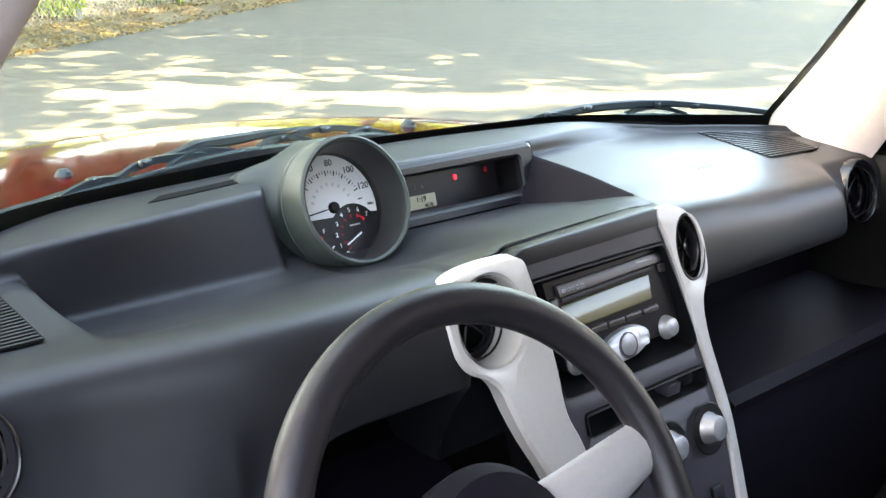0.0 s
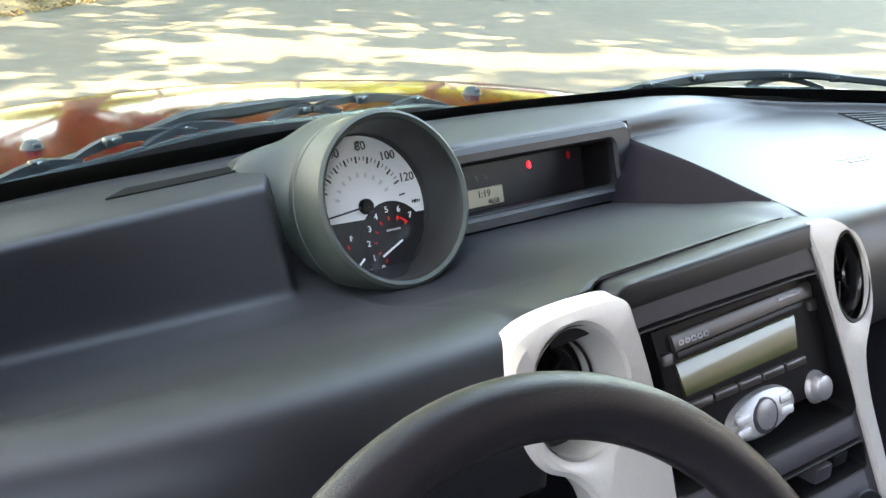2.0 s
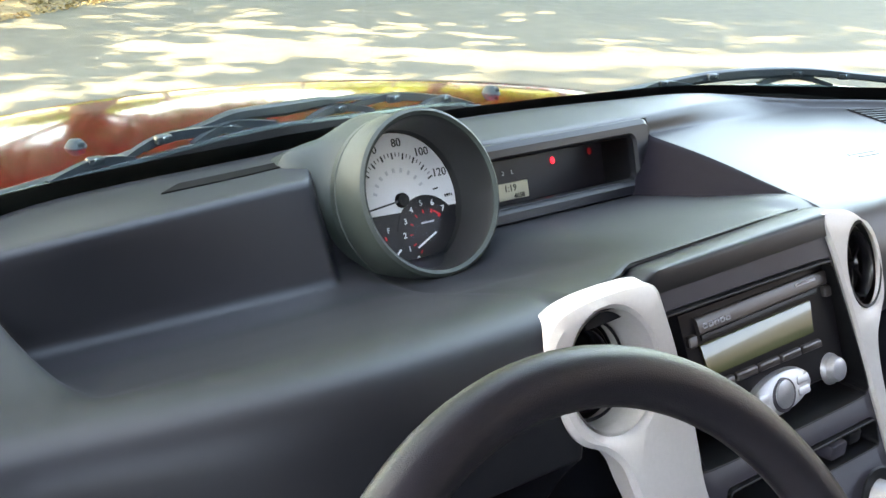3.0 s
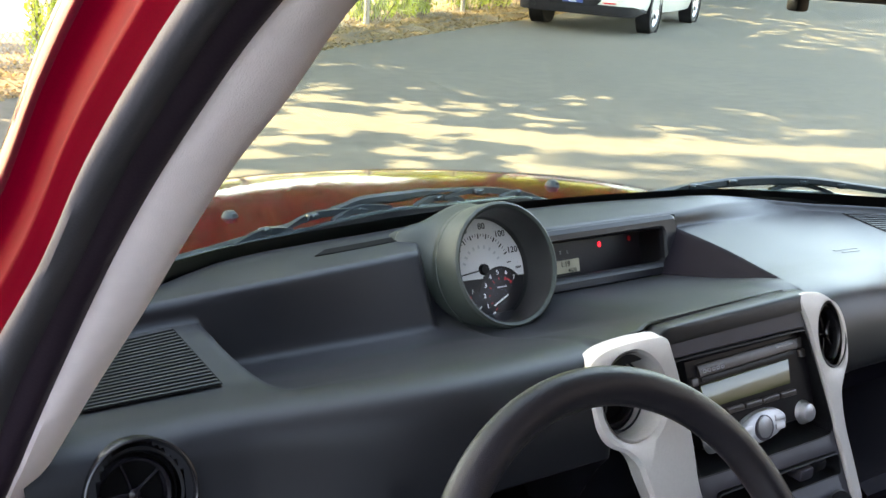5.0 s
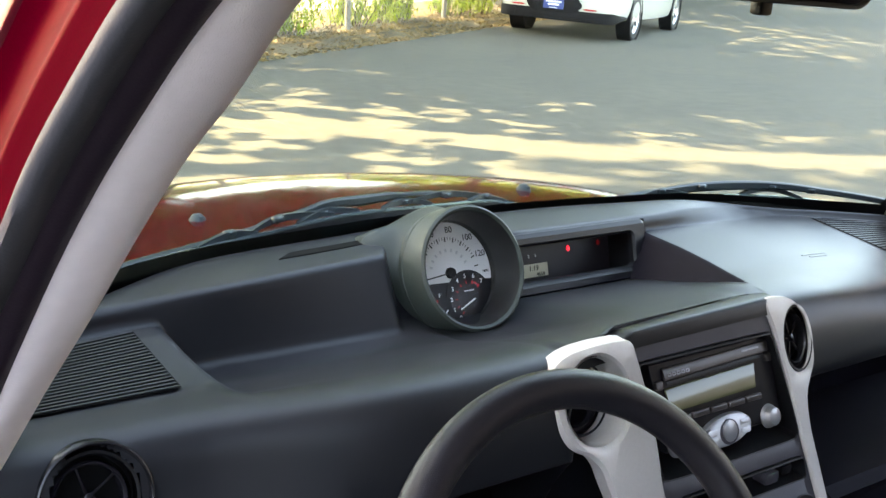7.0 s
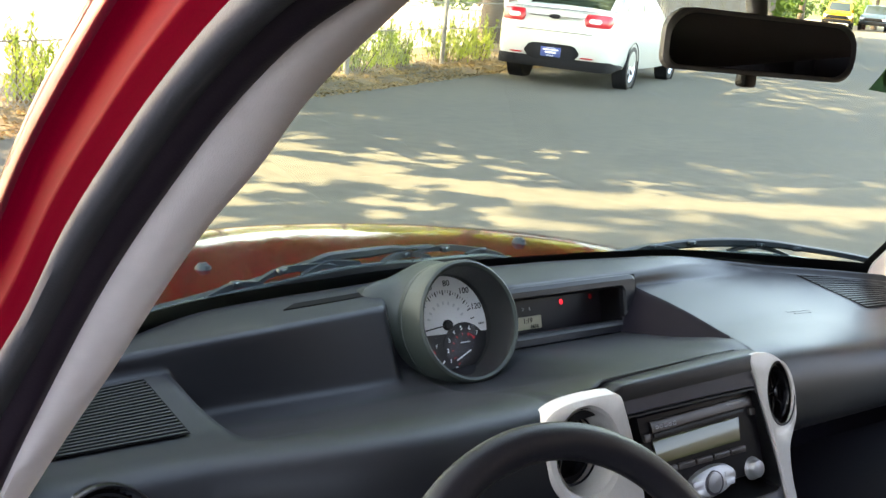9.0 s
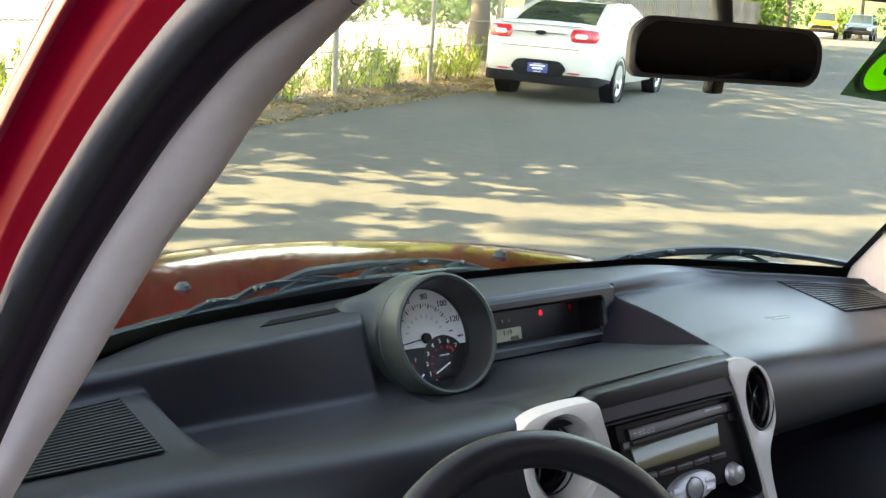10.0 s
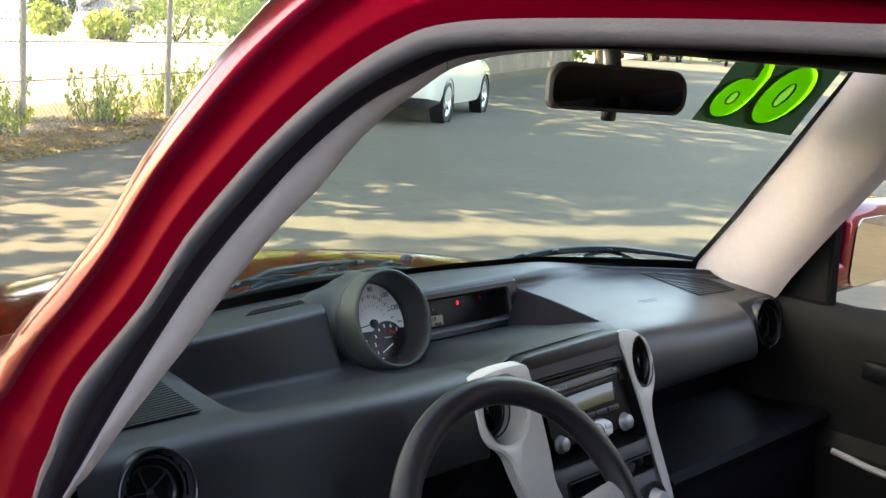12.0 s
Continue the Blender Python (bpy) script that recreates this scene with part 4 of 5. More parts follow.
# green year numbers painted on the glass
sticker = thing("window_sticker", "dark window sticker with large lime green numerals", "sticker")
STICK = leafy("sticker_dark_green", (.010, .030, .014), (.014, .040, .018), .5)
LIME = leafy("lime_numerals", (.26, .86, .02), (.32, .94, .03), .75)
LIME2 = leafy("lime_shadow", (.11, .40, .03), (.13, .44, .03), .6)
EDGEK = mat("numeral_outline", (.01, .05, .012), .5)


def on_sticker(u, v, d=0.0):
    """u along the sticker's lower edge to the right, v up the glass."""
    x = lerp(lerp(.4025, .5935, u), lerp(.3812, .5740, u), v)
    z = lerp(lerp(1.4661, 1.4471, u), lerp(1.5913, 1.5739, u), v)
    return on_glass(x, z, -.0015 - d)


def numeral(which, grow):
    """The outline of a numeral and of its eye on the sheet, widened by grow."""
    k = 40
    if which == "0":
        cx, cy, rx, ry, hx, hy = .70, .50, .185, .40, .055, .17
        outer = [(cx + (rx + grow) * math.cos(2 * math.pi * i / k), cy + (ry + grow) * math.sin(2 * math.pi * i / k)) for i in range(k)]
        hole = [(cx + (hx - grow * .6) * math.cos(2 * math.pi * i / k), cy + (hy - grow * .6) * math.sin(2 * math.pi * i / k)) for i in range(k)]
    else:
        cx, cy, rx, ry = .265, .36, .180, .265
        outer = []
        for i in range(k):
            a = 2 * math.pi * i / k
            outer.append((cx + (rx + grow) * math.cos(a), cy + (ry + grow) * math.sin(a)))
        outer = [p for p in outer if not (p[0] > cx + .06 and p[1] > cy)]
        tip = [(.455 + grow, .44), (.440 + grow, .70), (.36, .92 + grow), (.26, .95 + grow), (.255, .86), (.30, .80), (.325, .66)]
        outer = sorted(outer, key=lambda p: -((math.atan2(p[1] - cy, p[0] - cx) - .01) % (2 * math.pi)))
        outer = list(reversed(tip)) + [p for p in outer]
        outer = [(x, y) for x, y in outer]
        hole = [(cx + (.055 - grow * .6) * math.cos(2 * math.pi * i / k), cy + (.095 - grow * .6) * math.sin(2 * math.pi * i / k)) for i in range(k)]
    lean = .10
    return [(u + lean * (v - .5), v) for u, v in outer], [(u + lean * (v - .5), v) for u, v in hole]


cut = [numeral(which, 0)[0] for which in "60"]
edge_ = [(i / 16, 0) for i in range(16)] + [(1, i / 8) for i in range(8)] + [(1 - i / 16, 1) for i in range(16)] + [(0, 1 - i / 8) for i in range(8)]
part("sticker_sheet", plate(edge_, cut, on_sticker, .0002, .0, .0), STICK, sticker)
for which in "60":
    outer, hole = numeral(which, 0)
    wide_, small = numeral(which, .030)
    part("numeral_shadow", plate([(u - .05, v - .02) for u, v in numeral(which, .02)[0]], [], lambda u, v, d: on_sticker(u, v, d - .0012), .0002, .0, .0), LIME2, sticker)
    part("numeral_outline", plate(wide_, [outer], lambda u, v, d: on_sticker(u, v, d + .0006), .0002, .0, .0), EDGEK, sticker)
    part("numeral_outline", plate(hole, [small], lambda u, v, d: on_sticker(u, v, d + .0006), .0002, .0, .0), EDGEK, sticker)
    part("numeral", plate(outer, [hole], lambda u, v, d: on_sticker(u, v, d + .0003), .0002, .0, .0), LIME, sticker)

# ---------------------------------------------------------------- rear-view mirror
mirror = thing("rear_view_mirror", "grey framed rear-view mirror on a stalk", "mirror")
mm = pose(.010, -.058, 1.5205, 90 - 4, 1.2, -13) @ Matrix.Translation((-.006, .001, 0)) @ Matrix.Diagonal((.965, .85, 1, 1))


def mloop(w, h, rl=.03):
    pts = []
    for cx, cz, a0, r in ((w - .026, h - .026, 0, .026), (-w + .030, h - .030, 90, .030), (-w + .014, -h + .014, 180, .014), (w - .024, -h + .024, 270, .024)):
        for i in range(7):
            a = radians(a0 + 15 * i)
            pts.append((cx + r * math.cos(a), cz + r * math.sin(a)))
    return pts


mp = lambda x, z, d: mm @ Vector((x, z, d))
part("mirror_case", plate(mloop(.121, .0345), [mloop(.114, .0285)], mp, .005, -.006, .004), FRAME_G, mirror, "grey plastic mirror case")
part("mirror_back", plate(mloop(.100, .026), [], mp, -.005, -.026, .010), FRAME_G, mirror)
MIR = mat("mirror_glass", (.40, .41, .42), .01, metal=1.0, var=.005)
part("mirror_glass", plate(mloop(.1145, .029), [], mp, .002, -.006, .0005), mat("dimmed_mirror_glass", (.13, .12, .125), .02, metal=1.0, var=.01), mirror, "dark mirror glass")
part("dip_lever", box(*(mm @ Vector((-.010, -.040, -.008))), .018, .014, .014, .003), BLACK, mirror, "small black dip lever")
part("mirror_stalk", sweep([Vector((.024, -.020, 1.61)), Vector((.022, -.022, 1.59)), Vector((.020, -.026, 1.57)), Vector((.018, -.034, 1.545)), Vector((.016, -.045, 1.522))], lambda t: circle(.013 - .004 * t, 14), up=Vector((1, 0, 0))), FRAME_G, mirror)

# ---------------------------------------------------------------- wipers
WIPE = mat("wiper_black", (.008, .015, .019), .36, var=.2, bump=.1, bscale=300)


# the blade edge's teal-silver highlight, put into the steel's colour
SPINE = mat("wiper_highlight_steel", (.10, .14, .15), .26, metal=.7, var=.15, scale=200)


def wiper(blade, arm, joints, skirt, bridges):
    """Rubber blade under a spine coloured as its highlight; a folded arm; thin bridges that end in claws."""
    w = thing("windshield_wiper", "black windshield wiper lying along the glass base", "wiper", "windshield wipers")
    P = smooth_path([on_glass(x, z, o) for x, z, o in blade], 8)
    part("blade_rubber", sweep([p + Vector((0, 0, -.003)) for p in P], [(-.003, -skirt), (.003, -skirt), (.0015, .003), (-.0015, .003)]), BLACK, w)
    part("blade_spine", sweep([p + Vector((0, .002, .0015)) for p in P], [(-.0030, -.0014), (.0030, -.0014), (.0024, .0012), (-.0024, .0012)]), SPINE, w, "steel blade spine with its highlight put into the colour")
    A = smooth_path([on_glass(x, z, o) for x, z, o, h in arm], 8)
    H = [h for x, z, o, h in arm]

    def ring(t):
        k = min(len(H) - 2, int(t * (len(H) - 1)))
        h = lerp(H[k], H[k + 1], step(0, 1, t * (len(H) - 1) - k))
        return [(-.005, -h), (.004, -h), (.0060, -h * .5), (.0050, h * .7), (.001, h), (-.004, h * .9)]
    part("wiper_arm", sweep(A, ring), WIPE, w, "black folded steel arm")
    for br in bridges:
        B = smooth_path([on_glass(x, z, o) for x, z, o in br], 6)
        part("bridge", sweep(B, lambda t: [(-.0035, -.0015 - .0024 * math.sin(math.pi * t)), (.0035, -.0015 - .0024 * math.sin(math.pi * t)), (.0028, .0017 + .0018 * math.sin(math.pi * t)), (-.0028, .0017 + .0018 * math.sin(math.pi * t))]), WIPE, w, "thin arched bridge")
    for x, z, o in joints:
        c = on_glass(x, z, o)
        turn = Euler((0, 0, math.atan2(shelf_rear(x + .01) - shelf_rear(x - .01), .02))).to_matrix().to_4x4()
        claw = part("claw_joint", box(c.x, c.y, c.z + .001, .015, .009, .0075, .0025, 2, turn), WIPE, w)
        part("rivet", revolve([(.0003, .0012), (.0016, .0010), (.0022, 0)], Matrix.Translation(c + Vector((0, -.0044, .0025))) @ pose(0, 0, 0, 90), 10), SPINE, claw, "bright rivet")
    return w


wiper([(-.56, 1.179, .010), (-.5055, 1.1800, .010), (-.4588, 1.1806, .010), (-.4142, 1.1842, .010), (-.3396, 1.1880, .010), (-.261, 1.1964, .010), (-.1896, 1.2005, .010), (-.0928, 1.1965, .010), (-.010, 1.1950, .010), (.033, 1.1914, .010), (.083, 1.1811, .010)],
      [(-.60, 1.170, .020, .005), (-.4909, 1.1717, .020, .0050), (-.4454, 1.1736, .020, .0045), (-.4034, 1.1745, .022, .0036), (-.3411, 1.1765, .028, .0020), (-.2928, 1.185, .030, .0016), (-.2493, 1.1930, .033, .0022), (-.219, 1.1975, .034, .0045), (-.1732, 1.1950, .034, .0060), (-.130, 1.1955, .034, .0048), (-.1017, 1.1975, .032, .0020), (-.0629, 1.1956, .032, .0018), (-.0339, 1.1925, .028, .0016)],
      [(-.3525, 1.1859, .022), (-.2941, 1.1961, .022), (-.2296, 1.1956, .022), (-.1085, 1.1953, .022), (-.044, 1.198, .022), (.0242, 1.1892, .022)], .004,
      [[(-.3960, 1.1845, .014), (-.3525, 1.1859, .022), (-.3200, 1.1890, .016)], [(-.3300, 1.1880, .018), (-.2941, 1.1930, .027), (-.2493, 1.1960, .024), (-.2200, 1.1985, .018)], [(-.2700, 1.1950, .014), (-.2296, 1.1975, .024), (-.1850, 1.2000, .016)],
       [(-.1500, 1.1980, .014), (-.1085, 1.1965, .024), (-.0700, 1.1955, .016)], [(-.1000, 1.1970, .022), (-.044, 1.1960, .028), (.0242, 1.1880, .024), (.060, 1.1850, .014)], [(-.0100, 1.1945, .014), (.0242, 1.1892, .022), (.0600, 1.1860, .014)]])
wiper([(.242, 1.1775, .010), (.369, 1.1781, .010), (.512, 1.1770, .010), (.620, 1.1693, .010), (.709, 1.1605, .010)],
      [(.248, 1.1623, .025, .0035), (.338, 1.1741, .025, .0050), (.406, 1.1809, .025, .0065), (.466, 1.1838, .025, .0065), (.522, 1.1847, .025, .0055), (.585, 1.1793, .025, .0045), (.637, 1.1738, .025, .0045), (.720, 1.1658, .020, .0045)],
      [(.331, 1.1794, .020), (.398, 1.1841, .020), (.506, 1.1847, .020), (.560, 1.1817, .020)], .017,
      [[(.285, 1.1775, .014), (.331, 1.1785, .022), (.375, 1.1785, .014)], [(.460, 1.1775, .014), (.506, 1.1800, .024), (.550, 1.1755, .014)]])

# ---------------------------------------------------------------- passenger door
door_1 = thing("door_1", "closed passenger door with grey inner panel", "door", kind="structure")
DOORM = mat("door_panel", (.0095, .0085, .0075), .6, spec=.25, var=.12, scale=40, bump=.3, bscale=900)
inner_d = [[(.715, y, 1.155 + .02 * (0 if y > -.2 else 1)), (.690, y, 1.148), (.675, y, 1.11), (.685, y, 1.0), (.690, y, .93), (.670, y, .905), (.672, y, .88), (.70, y, .80), (.70, y, .50)] for y in (.06, -.03, -.12, -.3, -.6, -1.0, -1.3)]
part("door_card", loft(inner_d), DOORM, door_1, "dark grey inner door panel")
part("mirror_gusset", loft([[(.712, .08, 1.13), (.704, .01, 1.13), (.704, -.068, 1.15)], [(.708, .05, 1.20), (.702, .00, 1.20), (.702, -.064, 1.20)], [(.700, -.020, 1.28), (.698, -.04, 1.28), (.698, -.060, 1.28)], [(.696, -.07, 1.36), (.694, -.06, 1.36), (.694, -.056, 1.36)]]), BLACK, door_1, "black triangle behind the door mirror")
part("window_divider", sweep([(.706, -.072, 1.14), (.698, -.064, 1.30), (.690, -.060, 1.42)], [(-.009, -.006), (.009, -.006), (.009, .006), (-.009, .006)]), BLACK, door_1)
part("door_pull", sweep([(.672, -.13, .90), (.664, -.20, .893), (.662, -.30, .887)], circle(.006, 10)), SILVER, door_1, "silver door pull")
part("door_handle", box(.672, -.19, 1.06, .02, .06, .035, .008), BLACK, door_1)
part("outer_skin", loft([[(.73, y, 1.15), (.80, y, 1.10), (.83, y, .95), (.84, y, .6), (.82, y, .45)] for y in (.06, -.5, -1.3)]), RED, door_1)
dm = thing("door_mirror", "red door mirror with its pale glass", "mirror", at=(.83, -.03, 1.2))
part("mirror_shell", box(.885, -.01, 1.235, .27, .10, .17, .035, 4), RED, dm, "glossy red mirror shell")
part("mirror_glass", plate([(.892 + a, 1.235 + b) for a, b in round_rect(-.100, .100, -.068, .062, .03)], [], lambda x, z, d: Vector((x, -.0605 - d, z)), .002, -.002, .0005), MIR, dm)
part("mirror_foot", box(.79, -.03, 1.19, .12, .06, .06, .02, 3), RED, dm)


# ---------------------------------------------------------------- outside: road frame (u along the road, v to its left)
U, V = Vector((.866, .5, 0)), Vector((-.5, .866, 0))


def road(u, v, z=0.0):
    return U * u + V * v + Vector((0, 0, z))


def ground_mat(name, c1, c2, rough, s1, s2, bump=.3, speck=None):
    m = mat(name, c1, rough, var=0, scale=s1, big=s2, second=c2, bump=bump, bscale=60)
    return m


ASPHALT = ground_mat("asphalt", (.050, .047, .033), (.092, .086, .060), .9, 7, .9, .4)
DIRT = ground_mat("dry_verge", (.075, .055, .030), (.19, .145, .075), .95, 6, .5, .6)
LOT = ground_mat("pale_lot", (.42, .38, .30), (.55, .51, .42), .95, 3, .1, .3)


def sheet(u0, u1, v0, v1, z, nu=2, nv=2):
    return loft([[road(lerp(u0, u1, i / nu), lerp(v0, v1, j / nv), z) for j in range(nv + 1)] for i in range(nu + 1)])


whole("ground", sheet(-600, 1200, -700, 900, -.012), LOT, "pale sunlit ground reaching the horizon", "ground", kind="structure")
whole("road", sheet(-60, 160, -25, 6.45, 0.0, 40, 8), ASPHALT, "worn grey asphalt yard with tree shade", "road", kind="structure")
edge = []
for i in range(240):
    u = -10 + i * .3
    w = .06 * math.sin(i * 1.7) + .05 * math.sin(i * .63 + 1) + random.uniform(-.05, .05)
    edge.append([road(u, 6.25 + w, .004), road(u, 6.5 + w, .03 + .02 * math.sin(i * 2.1)), road(u, 7.0, .05), road(u, 7.8, .03), road(u, 9.0, -.005)])
whole("verge", loft(edge), DIRT, "dry leaf-strewn verge along the fence", "ground", kind="structure")

# plain unseen walls, added behind the driver's side of the car to block light
WALL = mat("light_block_wall", (.060, .062, .068), .85, var=.25, scale=12, bump=.4, bscale=60)
whole("wall_west", box(-3.9, -5.1, 1.1, .2, 8.2, 2.2, .01), WALL, "plain unseen wall added beside the parked car to block light", "wall", kind="structure")
whole("wall_east", box(9.6, -5.6, 2.3, .2, 11.6, 4.6, .01), WALL, "plain unseen wall added across the yard to block light", "wall", kind="structure")
whole("wall_northwest", box(-3.9, 1.2, 1.1, .2, 4.4, 2.2, .01), WALL, "plain low unseen wall added beside the parked car to block light", "wall", kind="structure")
whole("wall_south", box(.0, -10.6, 1.8, 12.6, .2, 3.6, .01), WALL, "plain unseen wall added behind the parked car to block light", "wall", kind="structure")

# ---- chain-link fence
STEEL = mat("galvanised_steel", (.20, .19, .165), .6, metal=.3, var=.2, scale=20)
fence = thing("chain_link_fence", "galvanised chain-link fence with round posts", "fence", at=road(12.2, 6.92))
for k in range(-3, 3):
    u = 12.2 + 3.22 * k
    part("fence_post", sweep([road(u, 6.92, -.05), road(u, 6.92, 1.0), road(u, 6.92, 2.15)], circle(.038, 12), up=Vector((1, 0, 0))), STEEL, fence)
for z in (.62, 1.03, 2.05):
    part("fence_rail", sweep([road(2, 6.92, z), road(10, 6.92, z), road(18.7, 6.92, z)], circle(.014 if z > 2 else .009, 8)), STEEL, fence)
wires = bmesh.new()
h, pitch = 2.0, .075
for s in (1, -1):
    k = int((16.5 + h) / pitch)
    for i in range(k):
        u0 = 2 + i * pitch - (h if s > 0 else 0)
        a, b = (u0, .05), (u0 + h, .05 + h)
        if s < 0:
            a, b = (u0 + h, .05), (u0, .05 + h)
        lo, hi = 2.0, 18.6
        pts = []
        for t in (0, 1):
            uu, zz = lerp(a[0], b[0], t), lerp(a[1], b[1], t)
            pts.append((uu, zz))
        (ua, za_), (ub, zb_) = pts
        if max(ua, ub) < lo or min(ua, ub) > hi:
            continue
        def clip(uu):
            return min(hi, max(lo, uu))
        ca, cb = clip(ua), clip(ub)
        f = lambda c: za_ + (c - ua) / (ub - ua) * (zb_ - za_)
        p, q = road(ca, 6.88, f(ca)), road(cb, 6.88, f(cb))
        w = Vector((0, 0, .0055))
        v = [wires.verts.new(c) for c in (p - w, q - w, q + w, p + w)]
        wires.faces.new(v)
tagged(part("wire_mesh", wires, STEEL, fence), kind="stuff")

# ---- plank fence farther on
WOOD = mat("weathered_planks", (.16, .13, .105), .85, var=.3, scale=12, bump=.5, bscale=40)
pf = thing("plank_fence", "weathered grey-brown wooden plank fence", "fence", at=road(20, 6.95))
pl = bmesh.new()
bmesh.ops.create_cube(pl, size=1.0, matrix=Matrix.Diagonal((.145, .022, 1.9, 1)))
bmesh.ops.bevel(pl, geom=pl.edges[:], offset=.004, segments=1, affect="EDGES")
plank_mesh = mesh_of("plank", pl, WOOD)
for i in range(220):
    ob = new("plank", plank_mesh)
    ob.parent = pf
    ob.matrix_parent_inverse = pf.matrix_basis.inverted()
    p = road(20 + i * .16, 6.95 + .01 * math.sin(i * 3.3), .96 + .03 * math.sin(i * 1.9))
    ob.matrix_basis = Matrix.Translation(p) @ pose(0, 0, 0, 0, 1.2 * math.sin(i * 2.7), 30)
for z in (.4, 1.5):
    part("fence_rail", sweep([road(20, 7.0, z), road(38, 7.0, z), road(55.2, 7.0, z)], [(-.02, -.045), (.02, -.045), (.02, .045), (-.02, .045)]), WOOD, pf)


# ---- foliage
LEAF = leafy("leaves_green", (.06, .12, .02), (.16, .24, .04))
LEAF_Y = leafy("leaves_yellow_green", (.12, .20, .03), (.34, .40, .06))
# darker copy of the leaves, with the shade put into the colour
SHADE_LEAF = leafy("leaves_shade_coloured", (.028, .055, .015), (.07, .11, .028), .15)
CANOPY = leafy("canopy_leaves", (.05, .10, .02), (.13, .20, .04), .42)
LEAF_D = leafy("leaves_deep_green", (.03, .065, .018), (.08, .13, .03))
BARK = mat("bark", (.085, .060, .040), .9, var=.3, scale=14, bump=1.0, bscale=30)


def leaf_mesh(name, points, size, material, flat=.5, long=1.5, rise=0.0):
    """Small folded leaf blades at points, turned at random."""
    pts = np.asarray(points)
    n = len(pts)
    a = np.random.uniform(0, 2 * np.pi, n)
    tilt = np.random.normal(rise, flat, n)
    roll = np.random.normal(0, flat, n)
    s = size * np.random.uniform(.6, 1.3, n)
    d = np.stack([np.cos(a) * np.cos(tilt), np.sin(a) * np.cos(tilt), np.sin(tilt)], 1)
    w = np.stack([-np.sin(a) * np.cos(roll), np.cos(a) * np.cos(roll), np.sin(roll)], 1)
    L, W = (d.T * s * long).T, (w.T * s * .5).T
    quad = np.stack([pts - L * .5, pts + W - L * .05, pts + L * .5, pts - W - L * .05], 1).reshape(-1, 3)
    me = bpy.data.meshes.new(name)
    me.from_pydata(quad.tolist(), [], (np.arange(4 * n).reshape(-1, 4)).tolist())
    me.materials.append(material)
    return me


def crown_points(centres, n, squash=.8):
    out = []
    per = n // len(centres)
    for (x, y, z, r) in centres:
        d = np.random.normal(size=(per, 3))
        d /= np.linalg.norm(d, axis=1)[:, None]
        rr = r * np.random.uniform(.45, 1.05, per) ** .6
        p = d * rr[:, None] * np.array((1, 1, squash)) + np.array((x, y, z))
        out.append(p)
    return np.concatenate(out)


def tree(at, height, trunk_r, crown_r, leaves, size, material, label, lean=0.0, crown_from=.35):
    base = Vector(at)
    t = thing("tree", label, "tree", "trees", at=base)
    path = smooth_path([base + Vector((0, 0, -.2)), base + Vector((lean * .1, .02, height * .15)), base + Vector((lean * .3, .08, height * .32)), base + Vector((lean * .6, .0, height * .55))], 5)
    bms = [sweep(path, lambda s: [(trunk_r * (1.35 - .55 * min(1, s * 4) - .45 * s) * math.cos(q) * (1 + .08 * math.sin(3 * q + 5 * s)), trunk_r * (1.35 - .55 * min(1, s * 4) - .45 * s) * math.sin(q)) for q in [2 * math.pi * k / 18 for k in range(18)]], up=Vector((1, 0, 0)))]
    cs = []
    for k in range(9):
        a = k * 2.4 + at[0]
        z0 = height * (.28 + .03 * k)
        s = base + Vector((lean * .4, .05, z0))
        e = base + Vector((lean + math.cos(a) * crown_r * (.75 - .03 * k), math.sin(a) * crown_r * (.75 - .03 * k), height * (.55 + .045 * k)))
        bms.append(sweep(smooth_path([s, s.lerp(e, .45) + Vector((0, 0, .3)), e], 4), lambda q: circle(trunk_r * .38 * (1 - .8 * q), 8), up=Vector((1, .3, 0))))
        cs.append((e.x, e.y, e.z, crown_r * random.uniform(.38, .55)))
        m1 = s.lerp(e, .6)
        cs.append((m1.x, m1.y, m1.z + height * .1, crown_r * random.uniform(.3, .45)))
    part("trunk", join(*bms), BARK, t, "grooved brown bark", smooth=60)
    cr = new("crown", leaf_mesh("crown", crown_points(cs, leaves), size, material, .7))
    cr.parent = t
    cr.matrix_parent_inverse = t.matrix_basis.inverted()
    tagged(cr, kind="stuff")
    return t


def bush(at, w, h, n, size, material, label):
    """A clump of upright weeds: leaning stalks with narrow leaves all along them."""
    base = Vector(at)
    t = thing("bush", label, "bush", "bushes along the fence", at=base)
    stems, pts_ = [], []
    for _ in range(22):
        a, r = random.uniform(0, 6.28), random.uniform(0, .5) ** .7
        foot = base + Vector((math.cos(a) * r * w * .55, math.sin(a) * r * w * .55, 0))
        tip = foot + Vector((math.cos(a) * r * w * .5 + random.uniform(-.08, .08), math.sin(a) * r * w * .5 + random.uniform(-.08, .08), h * random.uniform(.45, 1.05)))
        stems.append(sweep([foot, foot.lerp(tip, .5) + Vector((0, 0, .03)), tip], lambda q: circle(.006 * (1 - .6 * q), 5), up=Vector((1, .2, 0))))
        for _ in range(n // 22):
            q = random.uniform(.12, 1.0)
            p = foot.lerp(tip, q)
            g = .05 * (1.25 - q)
            pts_.append((p.x + random.gauss(0, g), p.y + random.gauss(0, g), p.z + random.gauss(0, .02)))
    tagged(part("stalk", join(*stems), BARK, t), kind="stuff")
    cr = new("leaves", leaf_mesh("leaves", pts_, size, material, .5, 3.6, .8))
    cr.parent = t
    cr.matrix_parent_inverse = t.matrix_basis.inverted()
    tagged(cr, kind="stuff")


